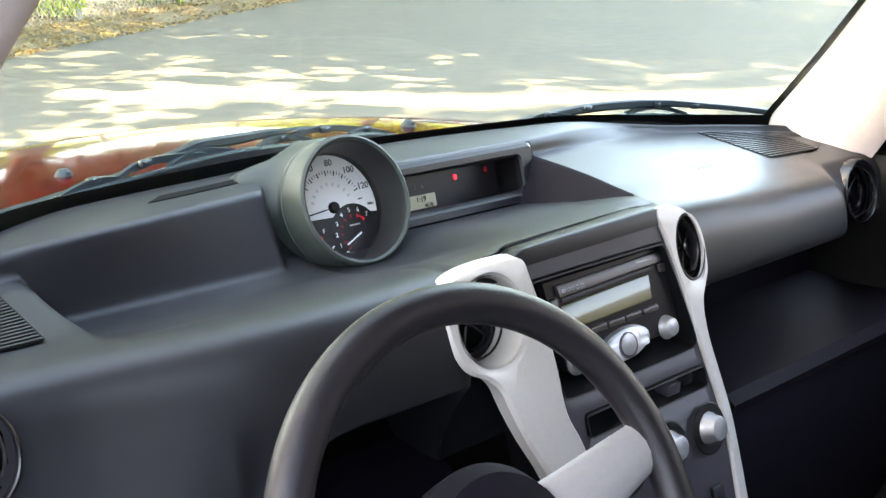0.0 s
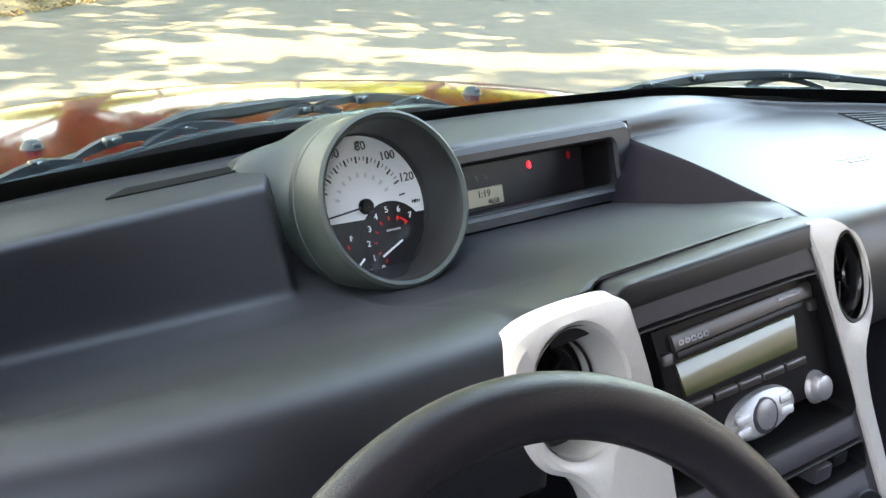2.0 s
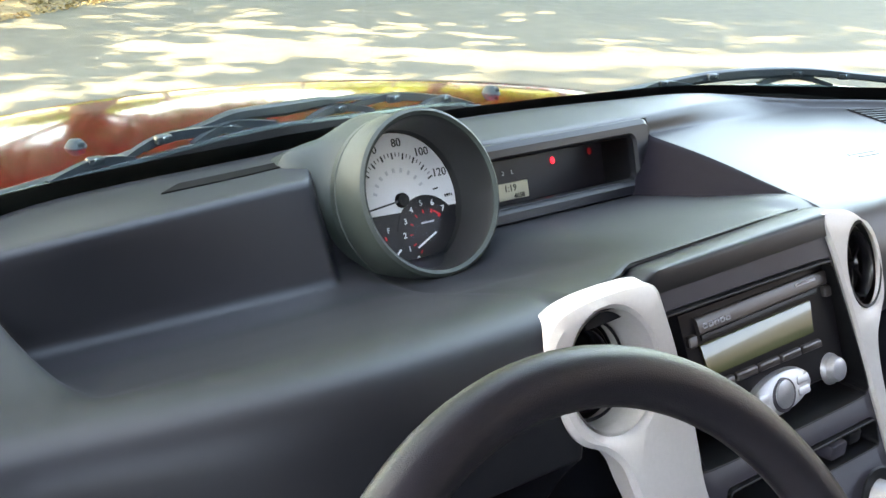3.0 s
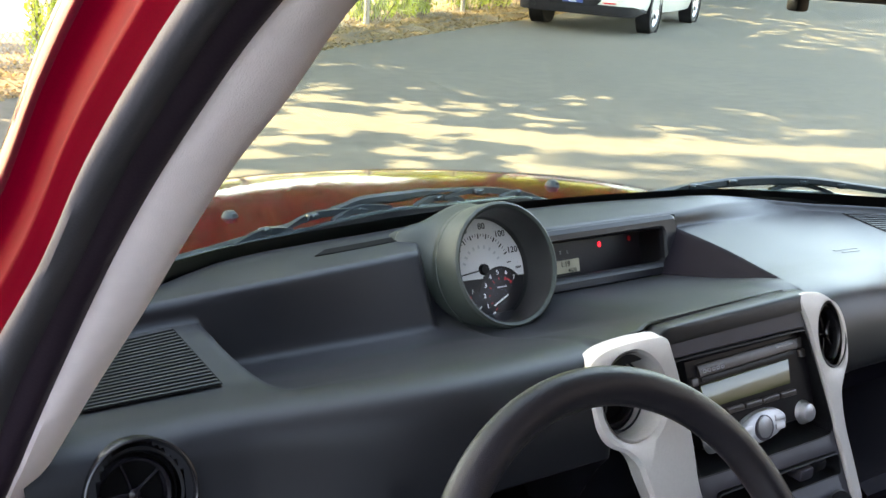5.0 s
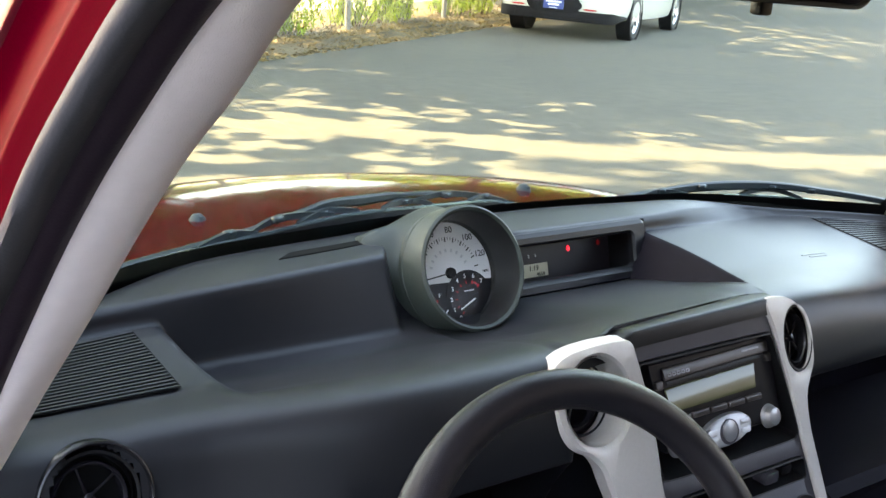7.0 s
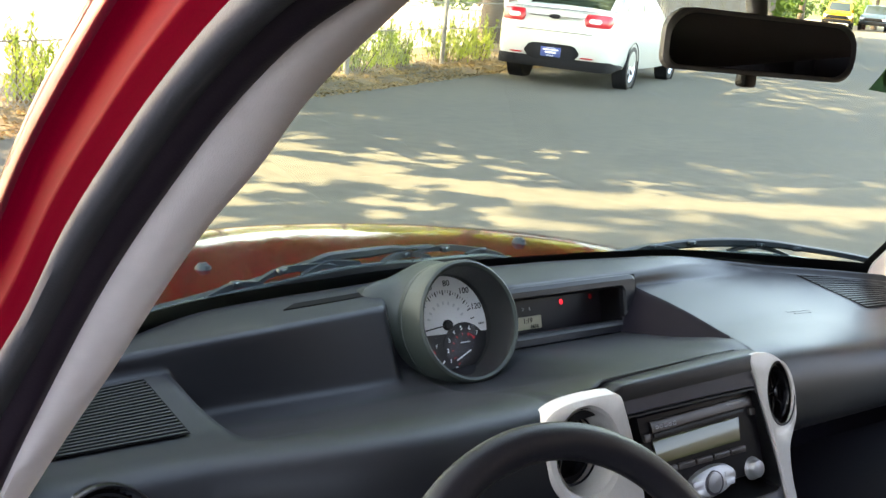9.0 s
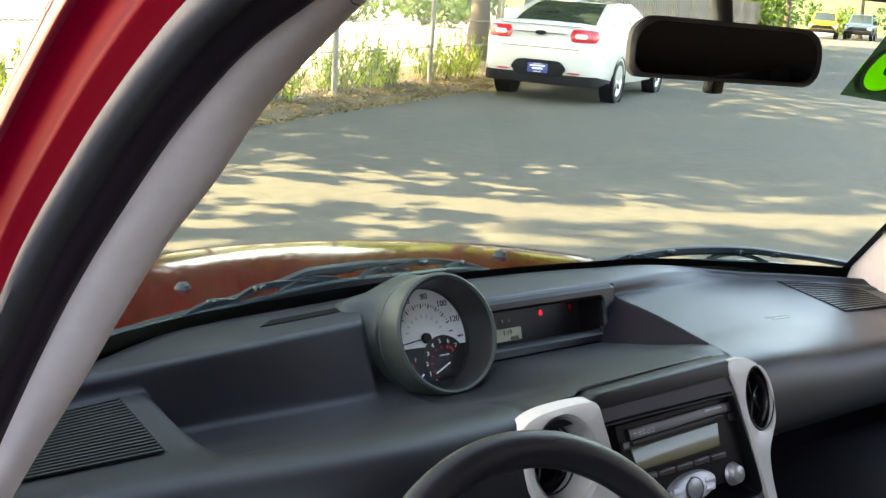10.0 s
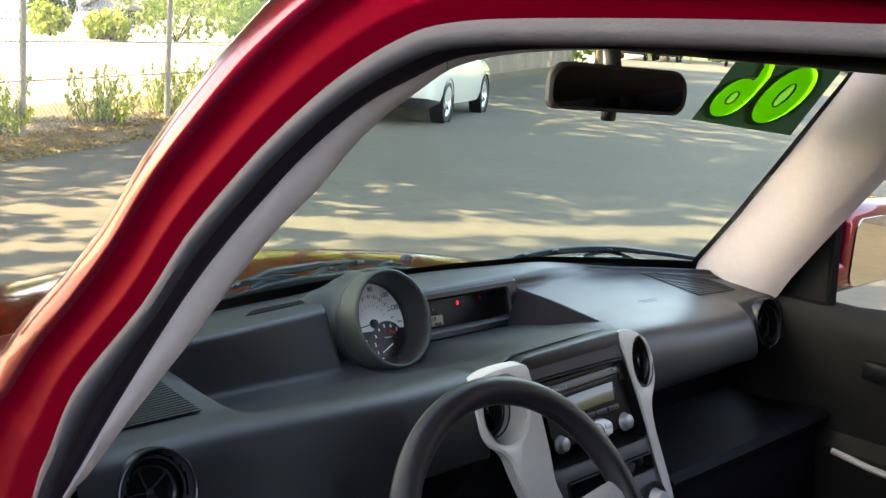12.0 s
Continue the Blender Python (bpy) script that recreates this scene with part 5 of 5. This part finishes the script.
WEED = leafy("weed_leaves", (.20, .30, .04), (.46, .52, .10), .5)
for u, v, w, h, n, mtl in ((10.9, 7.15, .8, .75, 420, WEED), (12.6, 7.2, .9, .7, 420, WEED), (13.8, 7.15, .8, .8, 460, WEED), (14.5, 7.25, .6, .6, 300, WEED), (16.2, 7.2, .9, .75, 420, WEED), (17.2, 7.1, .9, .85, 460, WEED), (9.0, 7.2, .8, .7, 360, WEED), (7.8, 7.15, 1.0, .8, 460, WEED), (6.6, 7.2, .9, .8, 420, WEED), (4.2, 7.3, 1.0, .8, 420, WEED)):
    bush(road(u, v, .04), w, h, int(n * 2.2), .030, mtl, "bright yellow-green weeds sprouting at the fence foot")
# fallen leaves along the verge
DRY = leafy("dry_leaves", (.16, .10, .05), (.36, .26, .11))
lit_pts = []
for _ in range(17000):
    v = 6.05 + abs(random.gauss(0, .75))
    rise = lerp(.008, .036, min(1, max(0, (v - 6.25) / .25))) + (.025 if v > 6.5 else 0) - .03 * max(0, v - 7.2)
    lit_pts.append(road(random.uniform(1, 22), v, rise))
ll = new("leaf_litter", leaf_mesh("leaf_litter", [tuple(p) for p in lit_pts], .032, DRY, .35))
tagged(ll, "dry fallen leaves scattered along the verge", "leaves", kind="stuff")
tree(road(23.2, 9.1), 11, .30, 4.5, 9000, .28, LEAF, "tall roadside tree with a thick brown trunk")
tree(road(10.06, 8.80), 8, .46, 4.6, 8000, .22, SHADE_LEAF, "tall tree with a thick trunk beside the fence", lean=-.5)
for u, v, hh, r, mtl in ((70, 34, 9, 4, LEAF_Y), (33, 11, 9, 4.5, LEAF), (40, 10, 8, 4, LEAF_Y), (48, 9.5, 9, 5, LEAF), (58, 6, 10, 5, LEAF), (90, 4, 11, 6, LEAF_D), (92, -4, 10, 6, LEAF), (90, 12, 12, 7, LEAF), (92, -13, 10, 6, LEAF), (60, 22, 9, 5, LEAF_Y), (45, 40, 9, 5, LEAF), (60, 48, 10, 6, LEAF_D), (36, 55, 9, 6, LEAF), (24, 62, 9, 6, LEAF_D), (50, 60, 12, 7, LEAF_D)):
    tree(road(u, v), hh, .22, r, 2600, .42, mtl, "leafy green tree in the distance")


# unseen tree, added only to be reflected in the car
for u, v, hh, r in ((34, 8.6, 11, 5),):
    tree(road(u, v), hh, .30, r, 9000, .46, LEAF_D if u < 5 else LEAF, "tall unseen tree added behind the fence for reflections")


# shrubs and hedges beyond the lot and behind the parked cars
def hedge(at, w, d, h, n, size, material, label):
    base = Vector(at)
    t = thing("shrub", label, "shrub", "far shrubs", at=base)
    cs = [(base.x + U.x * a + V.x * b, base.y + U.y * a + V.y * b, base.z + h * random.uniform(.3, .62), h * random.uniform(.32, .46)) for a, b in [(random.uniform(-d, d) * .5, random.uniform(-w, w) * .5) for _ in range(10)]]
    tagged(part("stem", join(*[sweep([base, Vector(c[:3])], lambda q: circle(.03 * (1 - .6 * q), 6), up=Vector((1, .2, 0))) for c in cs]), BARK, t), kind="stuff")
    cr = new("leaves", leaf_mesh("leaves", crown_points(cs, n, 1.0), size, material, .8, 1.6))
    cr.parent = t
    cr.matrix_parent_inverse = t.matrix_basis.inverted()
    tagged(cr, kind="stuff")


for u, v, w, d, h, mtl in ((101, 12, 6, 3, 3.2, LEAF_D), (102, 6, 6, 3, 2.6, LEAF), (100, 0, 6, 3, 3.0, LEAF_D), (103, -5, 6, 3, 3.4, LEAF_D), (102, -11, 7, 3, 2.8, LEAF_D), (103, -18, 7, 3, 3.5, LEAF_D), (104, -25, 7, 3, 3.5, LEAF), (72, 9.5, 4, 3, 3.2, LEAF_D), (56, 8.2, 3, 3, 3.0, LEAF),
                           (34, 22.8, 1.3, 1.3, 1.2, LEAF_Y), (35, 21.0, 1.3, 1.3, 1.1, LEAF_Y), (38, 20.0, 2.6, 2.4, 2.6, LEAF), (41, 18.4, 2.4, 2.4, 2.1, LEAF), (46, 18.5, 4, 3, 2.6, LEAF_D), (52, 22, 5, 3, 2.8, LEAF), (60, 25, 5, 3, 3.0, LEAF_D), (110, 62, 9, 4, 3.4, LEAF_D), (112, 72, 9, 4, 3.4, LEAF_D), (108, 80, 9, 4, 3.2, LEAF), (114, 54, 9, 4, 3.4, LEAF_D), (60, 33.5, 3, 2, 1.4, LEAF), (63, 42, 3, 2, 1.3, LEAF_D)):
    hedge(road(u, v), w, d, h, 900, .17 if u < 50 else .26, mtl, "leafy shrub beyond the fence")


# low houses across the lot
SIDING = mat("pale_house_siding", (.62, .60, .56), .8, var=.06, scale=6)
SLATE_ROOF = mat("grey_roof_shingle", (.16, .16, .17), .9, var=.2, scale=8, bump=.3, bscale=20)


def house(u, v, w, d, h, rise, turn, paint, label):
    t = thing("house", label, "house", "far houses", at=road(u, v))
    m = Matrix.Translation(road(u, v)) @ pose(0, 0, 0, 0, 0, turn)
    part("wall", moved(box(0, 0, h / 2, w, d, h, .02, 1), m), paint, t)
    ro = loft([[m @ Vector((x, y, z)) for y, z in ((-d / 2 - .4, h - .12), (-d / 2 - .4, h), (0, h + rise), (d / 2 + .4, h), (d / 2 + .4, h - .12), (0, h + rise - .14))] for x in (-w / 2 - .3, w / 2 + .3)], closed=True, caps=True)
    part("roof", ro, SLATE_ROOF, t)
    gab = loft([[m @ Vector((x, -d / 2, h - .01)), m @ Vector((x, 0, h + rise - .15)), m @ Vector((x, d / 2, h - .01))] for x in (-w / 2, w / 2)], caps=True)
    part("gable", gab, paint, t)
    for k in (-.28, .22):
        win = part("window", moved(box(w * k, -d / 2 - .01, h * .55, .9, .06, .9, .01, 1), m), SIDING, t)
        part("pane", moved(box(w * k, -d / 2 - .03, h * .55, .76, .05, .76), m), mat("dark_pane", (.03, .04, .05), .1) if "dark_pane" not in bpy.data.materials else bpy.data.materials["dark_pane"], win)
    part("door", moved(box(0, -d / 2 - .01, .95, .9, .06, 1.9, .01, 1), m), SLATE_ROOF, t)
    return t


BLUE_SIDING = mat("blue_grey_siding", (.16, .19, .24), .8, var=.06, scale=6)
house(86, 59.0, 8, 6, 1.6, 1.0, 120, SIDING, "low white house with a grey roof across the lot")
house(92, 55.0, 5, 5, 1.3, 1.1, 30, SIDING, "white gabled house across the lot")
house(50, 29.6, 1.7, 1.5, 1.0, .6, 30, BLUE_SIDING, "small blue-grey garden shed across the lot")
# dry hillside beyond the parked cars
HILL = ground_mat("sunlit_hillside", (.06, .09, .025), (.13, .16, .05), .95, .4, .05, .3)
whole("hillside", loft([[road(u, v, h + 1.5 * math.sin(v * .05)) for u, h in ((108, -1.6), (120, 2), (138, 7), (160, 13), (200, 17), (260, 17))] for v in [-110 + i * 10 for i in range(31)]]), HILL, "sunlit yellow-green grassy hillside in the distance", "ground", kind="structure")


# shade trees behind the car, whose leaves dapple the yard
def lit(g):
    """True where the crowns leave a gap for the sun over the plan point g."""
    a, b = Vector((2.6, 6.85)), Vector((9.5, 2.2))
    t = max(0, min(1, (g - a).dot(b - a) / (b - a).length_squared))
    d = (g - (a + (b - a) * t)).length
    n = noise.noise(Vector((g.x * 1.1, g.y * 1.1, 3)))
    n2 = noise.noise(Vector((g.x * 2.6, g.y * 2.6, 9)))
    if d < .36 + .45 * n + .30 * n2 + .16 * noise.noise(Vector((g.x * 6, g.y * 6, 15))):
        return True
    c = (g - Vector((5.2, 8.4))).length
    if g.x > 3.0 and g.y < .18 * g.x - .35:
        return noise.noise(Vector((g.x * .8, g.y * .8, 60))) > -.25
    hole = .8 * noise.noise(Vector((g.x * 1.7, g.y * 1.7, 20))) + .8 * noise.noise(Vector((g.x * 3.8, g.y * 3.8, 30))) + .5 * noise.noise(Vector((g.x * 8, g.y * 8, 40)))
    near_car = -2.2 < g.x < 2.8 and -2.6 < g.y < 1.7
    s = max(0, min(1, (g - Vector((1.72, -.68))).dot(Vector((.18, -.24))) / .09))
    if (g - Vector((1.72 + .18 * s, -.68 - .24 * s))).length < .10:
        return True
    patch = noise.noise(Vector((g.x * .45, g.y * .45, 50)))
    return hole > (9 if near_car else .08 if c < 2.0 else .11 if patch > -.05 else .19)


pts = []
while len(pts) < 165000:
    u, v = (random.uniform(-5, 40), random.uniform(-8, 9.0)) if len(pts) < 150000 else (random.uniform(-4, 4), random.uniform(-4, 3))
    g = U * u + V * v
    if 23.5 < u < 28 + 1.5 * math.sin(v) or u < 19 and (v > 7.2 or v > 6.4 and random.random() < .6) or lit(Vector((g.x, g.y))):
        continue
    hgt = random.uniform(4.4, 6.2) if v > 2.2 else random.uniform(11, 14.5)
    pts.append((g.x + SUN_TO.x / SUN_TO.z * hgt, g.y + SUN_TO.y / SUN_TO.z * hgt, hgt))
shade = thing("tree", "large shade tree overhanging the yard", "tree", "trees", at=road(4.5, 13, 0))
part("trunk", sweep([road(4.5, 13, -.2), road(4.5, 12.8, 5), road(4.8, 12.5, 10), road(5.2, 12.3, 15)], lambda s: circle(.45 * (1.2 - .6 * s), 16), up=Vector((1, 0, 0))), BARK, shade)
# low leaves take the copy whose colour holds the shade
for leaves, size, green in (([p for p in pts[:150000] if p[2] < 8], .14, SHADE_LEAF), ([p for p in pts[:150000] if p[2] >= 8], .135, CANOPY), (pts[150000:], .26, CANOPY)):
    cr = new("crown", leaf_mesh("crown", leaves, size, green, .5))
    cr.parent = shade
    cr.matrix_parent_inverse = shade.matrix_basis.inverted()
    tagged(cr, kind="stuff")

# ---------------------------------------------------------------- vehicles
CARGLASS = mat("dark_car_glass", (.02, .03, .025), .06, var=.05, spec=.7)
UNDER = mat("underbody_black", (.006, .006, .007), .7, spec=.15)
TAIL = mat("tail_lens_red", (.45, .02, .03), .15, var=.1, coat=.6)
CLEAR = mat("clear_lens", (.7, .68, .68), .15, var=.05)


def vehicle(name, label, at, heading, paint, spec, detail=False, group=""):
    """spec: length, width, height, belt height, and the station rows of the body and the cabin."""
    Lg, W, H, belt, sills, body_rows, cab_rows, axles, wr = spec
    m = Matrix.Translation(at) @ pose(0, 0, 0, 0, 0, heading)
    t = thing(name, label, "car", group, at=at)
    secs = []
    for y, zl, zt, k in body_rows:
        w = W / 2 * k
        half = [(w * .80, zl), (w * .96, zl + .06), (w, zl + .20), (w, lerp(zl, zt, .62)), (w * .985, zt - .10), (w * .93, zt - .02), (w * .80, zt + .005), (w * .4, zt + .025), (0, zt + .03)]
        ring = half + [(-a, b) for a, b in reversed(half[:-1])]
        secs.append([m @ Vector((a, y, b)) for a, b in ring])
    part("body", loft(secs, closed=True, caps=True), paint, t, smooth=40)
    cab = []
    for z, y0, y1, w0, w1 in cab_rows:
        pts = []
        for j in range(9):
            q = j / 8
            pts.append((lerp(-w0, w0, q), y0 - .06 * (1 - (2 * q - 1) ** 2)))
        for j in range(9):
            q = j / 8
            pts.append((lerp(w1, -w1, q), y1 + .08 * (1 - (2 * q - 1) ** 2)))
        cab.append([m @ Vector((a, b, z)) for a, b in pts])
    part("cabin", loft(cab), paint, t, smooth=50)

    def ring_at(f):
        """The cabin's outline at a fraction f of its height."""
        f *= len(cab_rows) - 1
        k = min(int(f), len(cab_rows) - 2)
        return [lerp(a, b, f - k) for a, b in zip(cab_rows[k], cab_rows[k + 1])]

    def pane(where, q0, q1, f0, f1):
        """A glass pane that follows one side of the cabin, a little proud of it."""
        rows_ = []
        for i in range(7):
            z, y0, y1, w0, w1 = ring_at(lerp(f0, f1, i / 6))
            row = []
            for j in range(9):
                q = lerp(q0, q1, j / 8)
                if where == "rear":
                    p = (lerp(-w0, w0, q), y0 - .06 * (1 - (2 * q - 1) ** 2) - .012, z + .006)
                elif where == "front":
                    p = (lerp(-w1, w1, q), y1 + .08 * (1 - (2 * q - 1) ** 2) + .012, z + .006)
                else:
                    p = ((lerp(w0, w1, q) + .010) * where, lerp(y0, y1, q), z)
                row.append(m @ Vector(p))
            rows_.append(row)
        part("window", loft(rows_), CARGLASS, t, "dark car window", smooth=60)

    pane("rear", .10, .90, .22, .93)
    pane("front", .06, .94, .15, .93)
    for s in (-1, 1):
        pane(s, .14, .50, .30, .90)
        pane(s, .54, .90, .30, .90)
    z, y0, y1, w0, w1 = cab_rows[-1]
    rf = []
    for i in range(7):
        q = i / 6
        y = lerp(y0 - .06, y1 + .06, q)
        w = lerp(w0, w1, q) + .006
        rf.append([m @ Vector((w * a, y + (.04 if i == 0 else -.04 if i == 6 else 0) * abs(a) ** 2, z - .012 + (.050 - .045 * a * a) * (1 - (2 * q - 1) ** 4))) for a in (-1, -.85, -.6, -.3, 0, .3, .6, .85, 1)])
    part("roof", loft(rf), paint, t, smooth=60)
    for y in axles:
        for s in (-1, 1):
            wmx = m @ Matrix.Translation((s * (W / 2 - .115), y, wr)) @ pose(0, 0, 0, 0, 90 * s, 0)
            part("wheel_arch", revolve([(wr * 1.13, .125), (wr * 1.09, .120), (wr * 1.08, -.1), (.001, -.1)], wmx, 28), UNDER, t)
            wh = part("wheel", revolve([(wr * .70, .10), (wr * .74, .118), (wr * .93, .118), (wr, .09), (wr, -.09), (wr * .9, -.11)], wmx, 32), TYRE, t, "black tyre on an alloy rim")
            part("rim", revolve([(.001, .085), (.05, .088), (.06, .08), (wr * .35, .075), (wr * .62, .085), (wr * .68, .11), (wr * .72, .10), (wr * .72, .0)], wmx, 28), ALLOY, wh)
            for k in range(5):
                part("rim_slot", moved(box(0, 0, 0, .05, wr * .30, .01), wmx @ pose(0, 0, 0, 0, 0, 72 * k + 36) @ Matrix.Translation((0, wr * .46, .088))), UNDER, wh)
    return t, m


sedan = (5.15, 1.92, 1.54, 1.0, .3,
         [(-2.56, .42, 1.02, .74), (-2.50, .34, 1.11, .86), (-2.40, .28, 1.165, .93), (-2.15, .26, 1.165, .97), (-1.5, .25, 1.10, 1.0), (-.8, .22, 1.05, 1.0), (0, .20, 1.01, 1.0), (.8, .20, .99, 1.0), (1.3, .22, .97, .99), (1.9, .24, .90, .97), (2.3, .26, .80, .90), (2.52, .34, .68, .74)],
         [(.98, -2.12, 1.25, .83, .83), (1.14, -1.92, 1.02, .81, .80), (1.29, -1.58, .72, .765, .75), (1.42, -1.18, .42, .70, .69), (1.50, -.82, .20, .64, .64)],
         (-1.43, 1.43), .335)
PEARL = mat("white_car_paint", (.52, .53, .49), .25, var=.03, coat=1.0)
rear_axle = Vector((11.40, 12.28, 0))
car_at = rear_axle + U * 1.43
ford, fm = vehicle("parked_sedan", "white four-door sedan parked at the verge, seen from behind", car_at, -60, PEARL, sedan)


def tail_y(x, z):
    """The sedan's rear skin, as a depth behind its middle."""
    rows = ((0, -2.585), (.60, -2.580), (.69, -2.566), (.81, -2.512), (.88, -2.42), (.93, -2.22), (1.0, -1.9))
    q = abs(x)
    y = rows[-1][1]
    for (x0, y0), (x1, y1) in zip(rows, rows[1:]):
        if x0 <= q <= x1:
            y = lerp(y0, y1, (q - x0) / (x1 - x0))
            break
    return y + .5 * max(0, z - 1.04)


fl = lambda x, z, d: fm @ Vector((x, tail_y(x, z) - d, z))


def skin(x0, x1, z0, z1, out, deep=.05, n=14, soft=.25):
    """A strip that follows the tail's curve, rounded at its ends."""
    rings = []
    for i in range(n + 1):
        q = i / n
        x = lerp(x0, x1, q)
        e = min(q, 1 - q) / soft if soft else 1
        k = 1 if e >= 1 else math.sqrt(max(.02, 1 - (1 - e) ** 2))
        c, h = (z0 + z1) / 2, (z1 - z0) / 2 * k
        rings.append([fl(x, c - h, -deep), fl(x, c - h, out * .6), fl(x, c - h * .8, out), fl(x, c + h * .8, out), fl(x, c + h, out * .6), fl(x, c + h, -deep)])
    return loft(rings, closed=True, caps=True)


part("bumper_lower", skin(-.95, .95, .27, .425, .012, .2, 24, .03), UNDER, ford, "black lower bumper")
part("plate_recess", skin(-.42, .42, .38, .62, .018, .05, 14, .2), UNDER, ford)
npl = part("number_plate", skin(-.155, .155, .425, .575, .024, .02, 4, 0), mat("plate_blue", (.03, .06, .22), .4), ford, "dark blue dealer plate")
PWH = mat("plate_white", (.7, .7, .75), .5)
for z0, z1, w in ((.520, .545, .12), (.475, .510, .085), (.440, .452, .06), (.555, .563, .07)):
    part("plate_bar", skin(-w, w, z0, z1, .028, .0, 4, 0), PWH, npl)
for s in (-1, 1):
    lamp = part("tail_lamp", skin(s * .455, s * .865, .915, 1.098, .016, .10, 14, .12), TAIL, ford, "red tail lamp")
    part("lamp_lens", skin(s * .53, s * .72, .965, 1.035, .021, .0, 8, .2), CLEAR, lamp)
    part("reflector", skin(s * .45, s * .66, .445, .468, .016, .02, 8, .2), TAIL, ford)
part("trunk_chrome", skin(-.42, .42, 1.010, 1.026, .010, .02, 12, .05), FRAME_G, ford, "dull chrome strip")
part("badge", plate([(a, 1.018 + b) for a, b in circle(.085, 32, .034)], [], fl, .020, -.02, .004), UNDER, ford, "dark oval badge")
part("trunk_seam", skin(-.66, .66, 1.128, 1.134, .003, .02, 12, 0), UNDER, ford)
part("trunk_seam", skin(-.60, .60, .800, .808, .004, .02, 12, 0), UNDER, ford)
part("exhaust", sweep([fm @ Vector((-.62, -2.61, .36)), fm @ Vector((-.62, -2.3, .36))], circle(.05, 16, .035)), UNDER, ford)
for s in (-1, 1):
    part("door_mirror", moved(box(0, 0, 0, .20, .10, .13, .03, 2), fm @ Matrix.Translation((s * 1.0, .80, 1.04))), PEARL, ford)
suv = (4.8, 1.95, 1.85, 1.1, .35,
       [(-2.4, .5, 1.0, .86), (-2.35, .40, 1.10, .95), (-1.0, .38, 1.12, 1.0), (.9, .38, 1.10, 1.0), (1.2, .38, 1.08, .99), (2.1, .40, 1.00, .96), (2.35, .45, .90, .88)],
       [(1.08, -2.30, 1.15, .88, .84), (1.45, -2.20, .85, .82, .78), (1.78, -2.10, .55, .74, .70)],
       (-1.4, 1.45), .37)
SLATE = mat("slate_blue_paint", (.05, .085, .12), .35, var=.05, coat=.3)
YELLOW = mat("yellow_paint", (.50, .27, .012), .35, var=.05, coat=.3)
DKBLUE = mat("dark_car_paint", (.03, .035, .05), .3, var=.05, coat=.8)
for nm, lb, uu, vv, hd, pt in (("parked_suv", "slate blue sport utility vehicle facing the yard", 86, 3.75, 118, SLATE), ("parked_suv", "yellow sport utility vehicle parked under the trees", 82, 6.0, 122, YELLOW), ("parked_suv", "dark blue car parked in the distance", 87, -1.5, 120, DKBLUE), ("parked_suv", "dark car parked in the distance", 90, -5.5, 118, DKBLUE)):
    tt, tm = vehicle(nm, lb, road(uu, vv), hd, pt, suv, group="parked cars")
    part("grille", moved(box(0, 0, 0, 1.5, .06, .22, .02), tm @ Matrix.Translation((0, 2.36, .78))), UNDER, tt)
    part("bumper", moved(box(0, 0, 0, 1.8, .16, .22, .05), tm @ Matrix.Translation((0, 2.38, .52))), UNDER, tt)
    for s in (-1, 1):
        part("headlamp", moved(box(0, 0, 0, .32, .06, .16, .02), tm @ Matrix.Translation((s * .74, 2.36, .82))), CLEAR, tt)
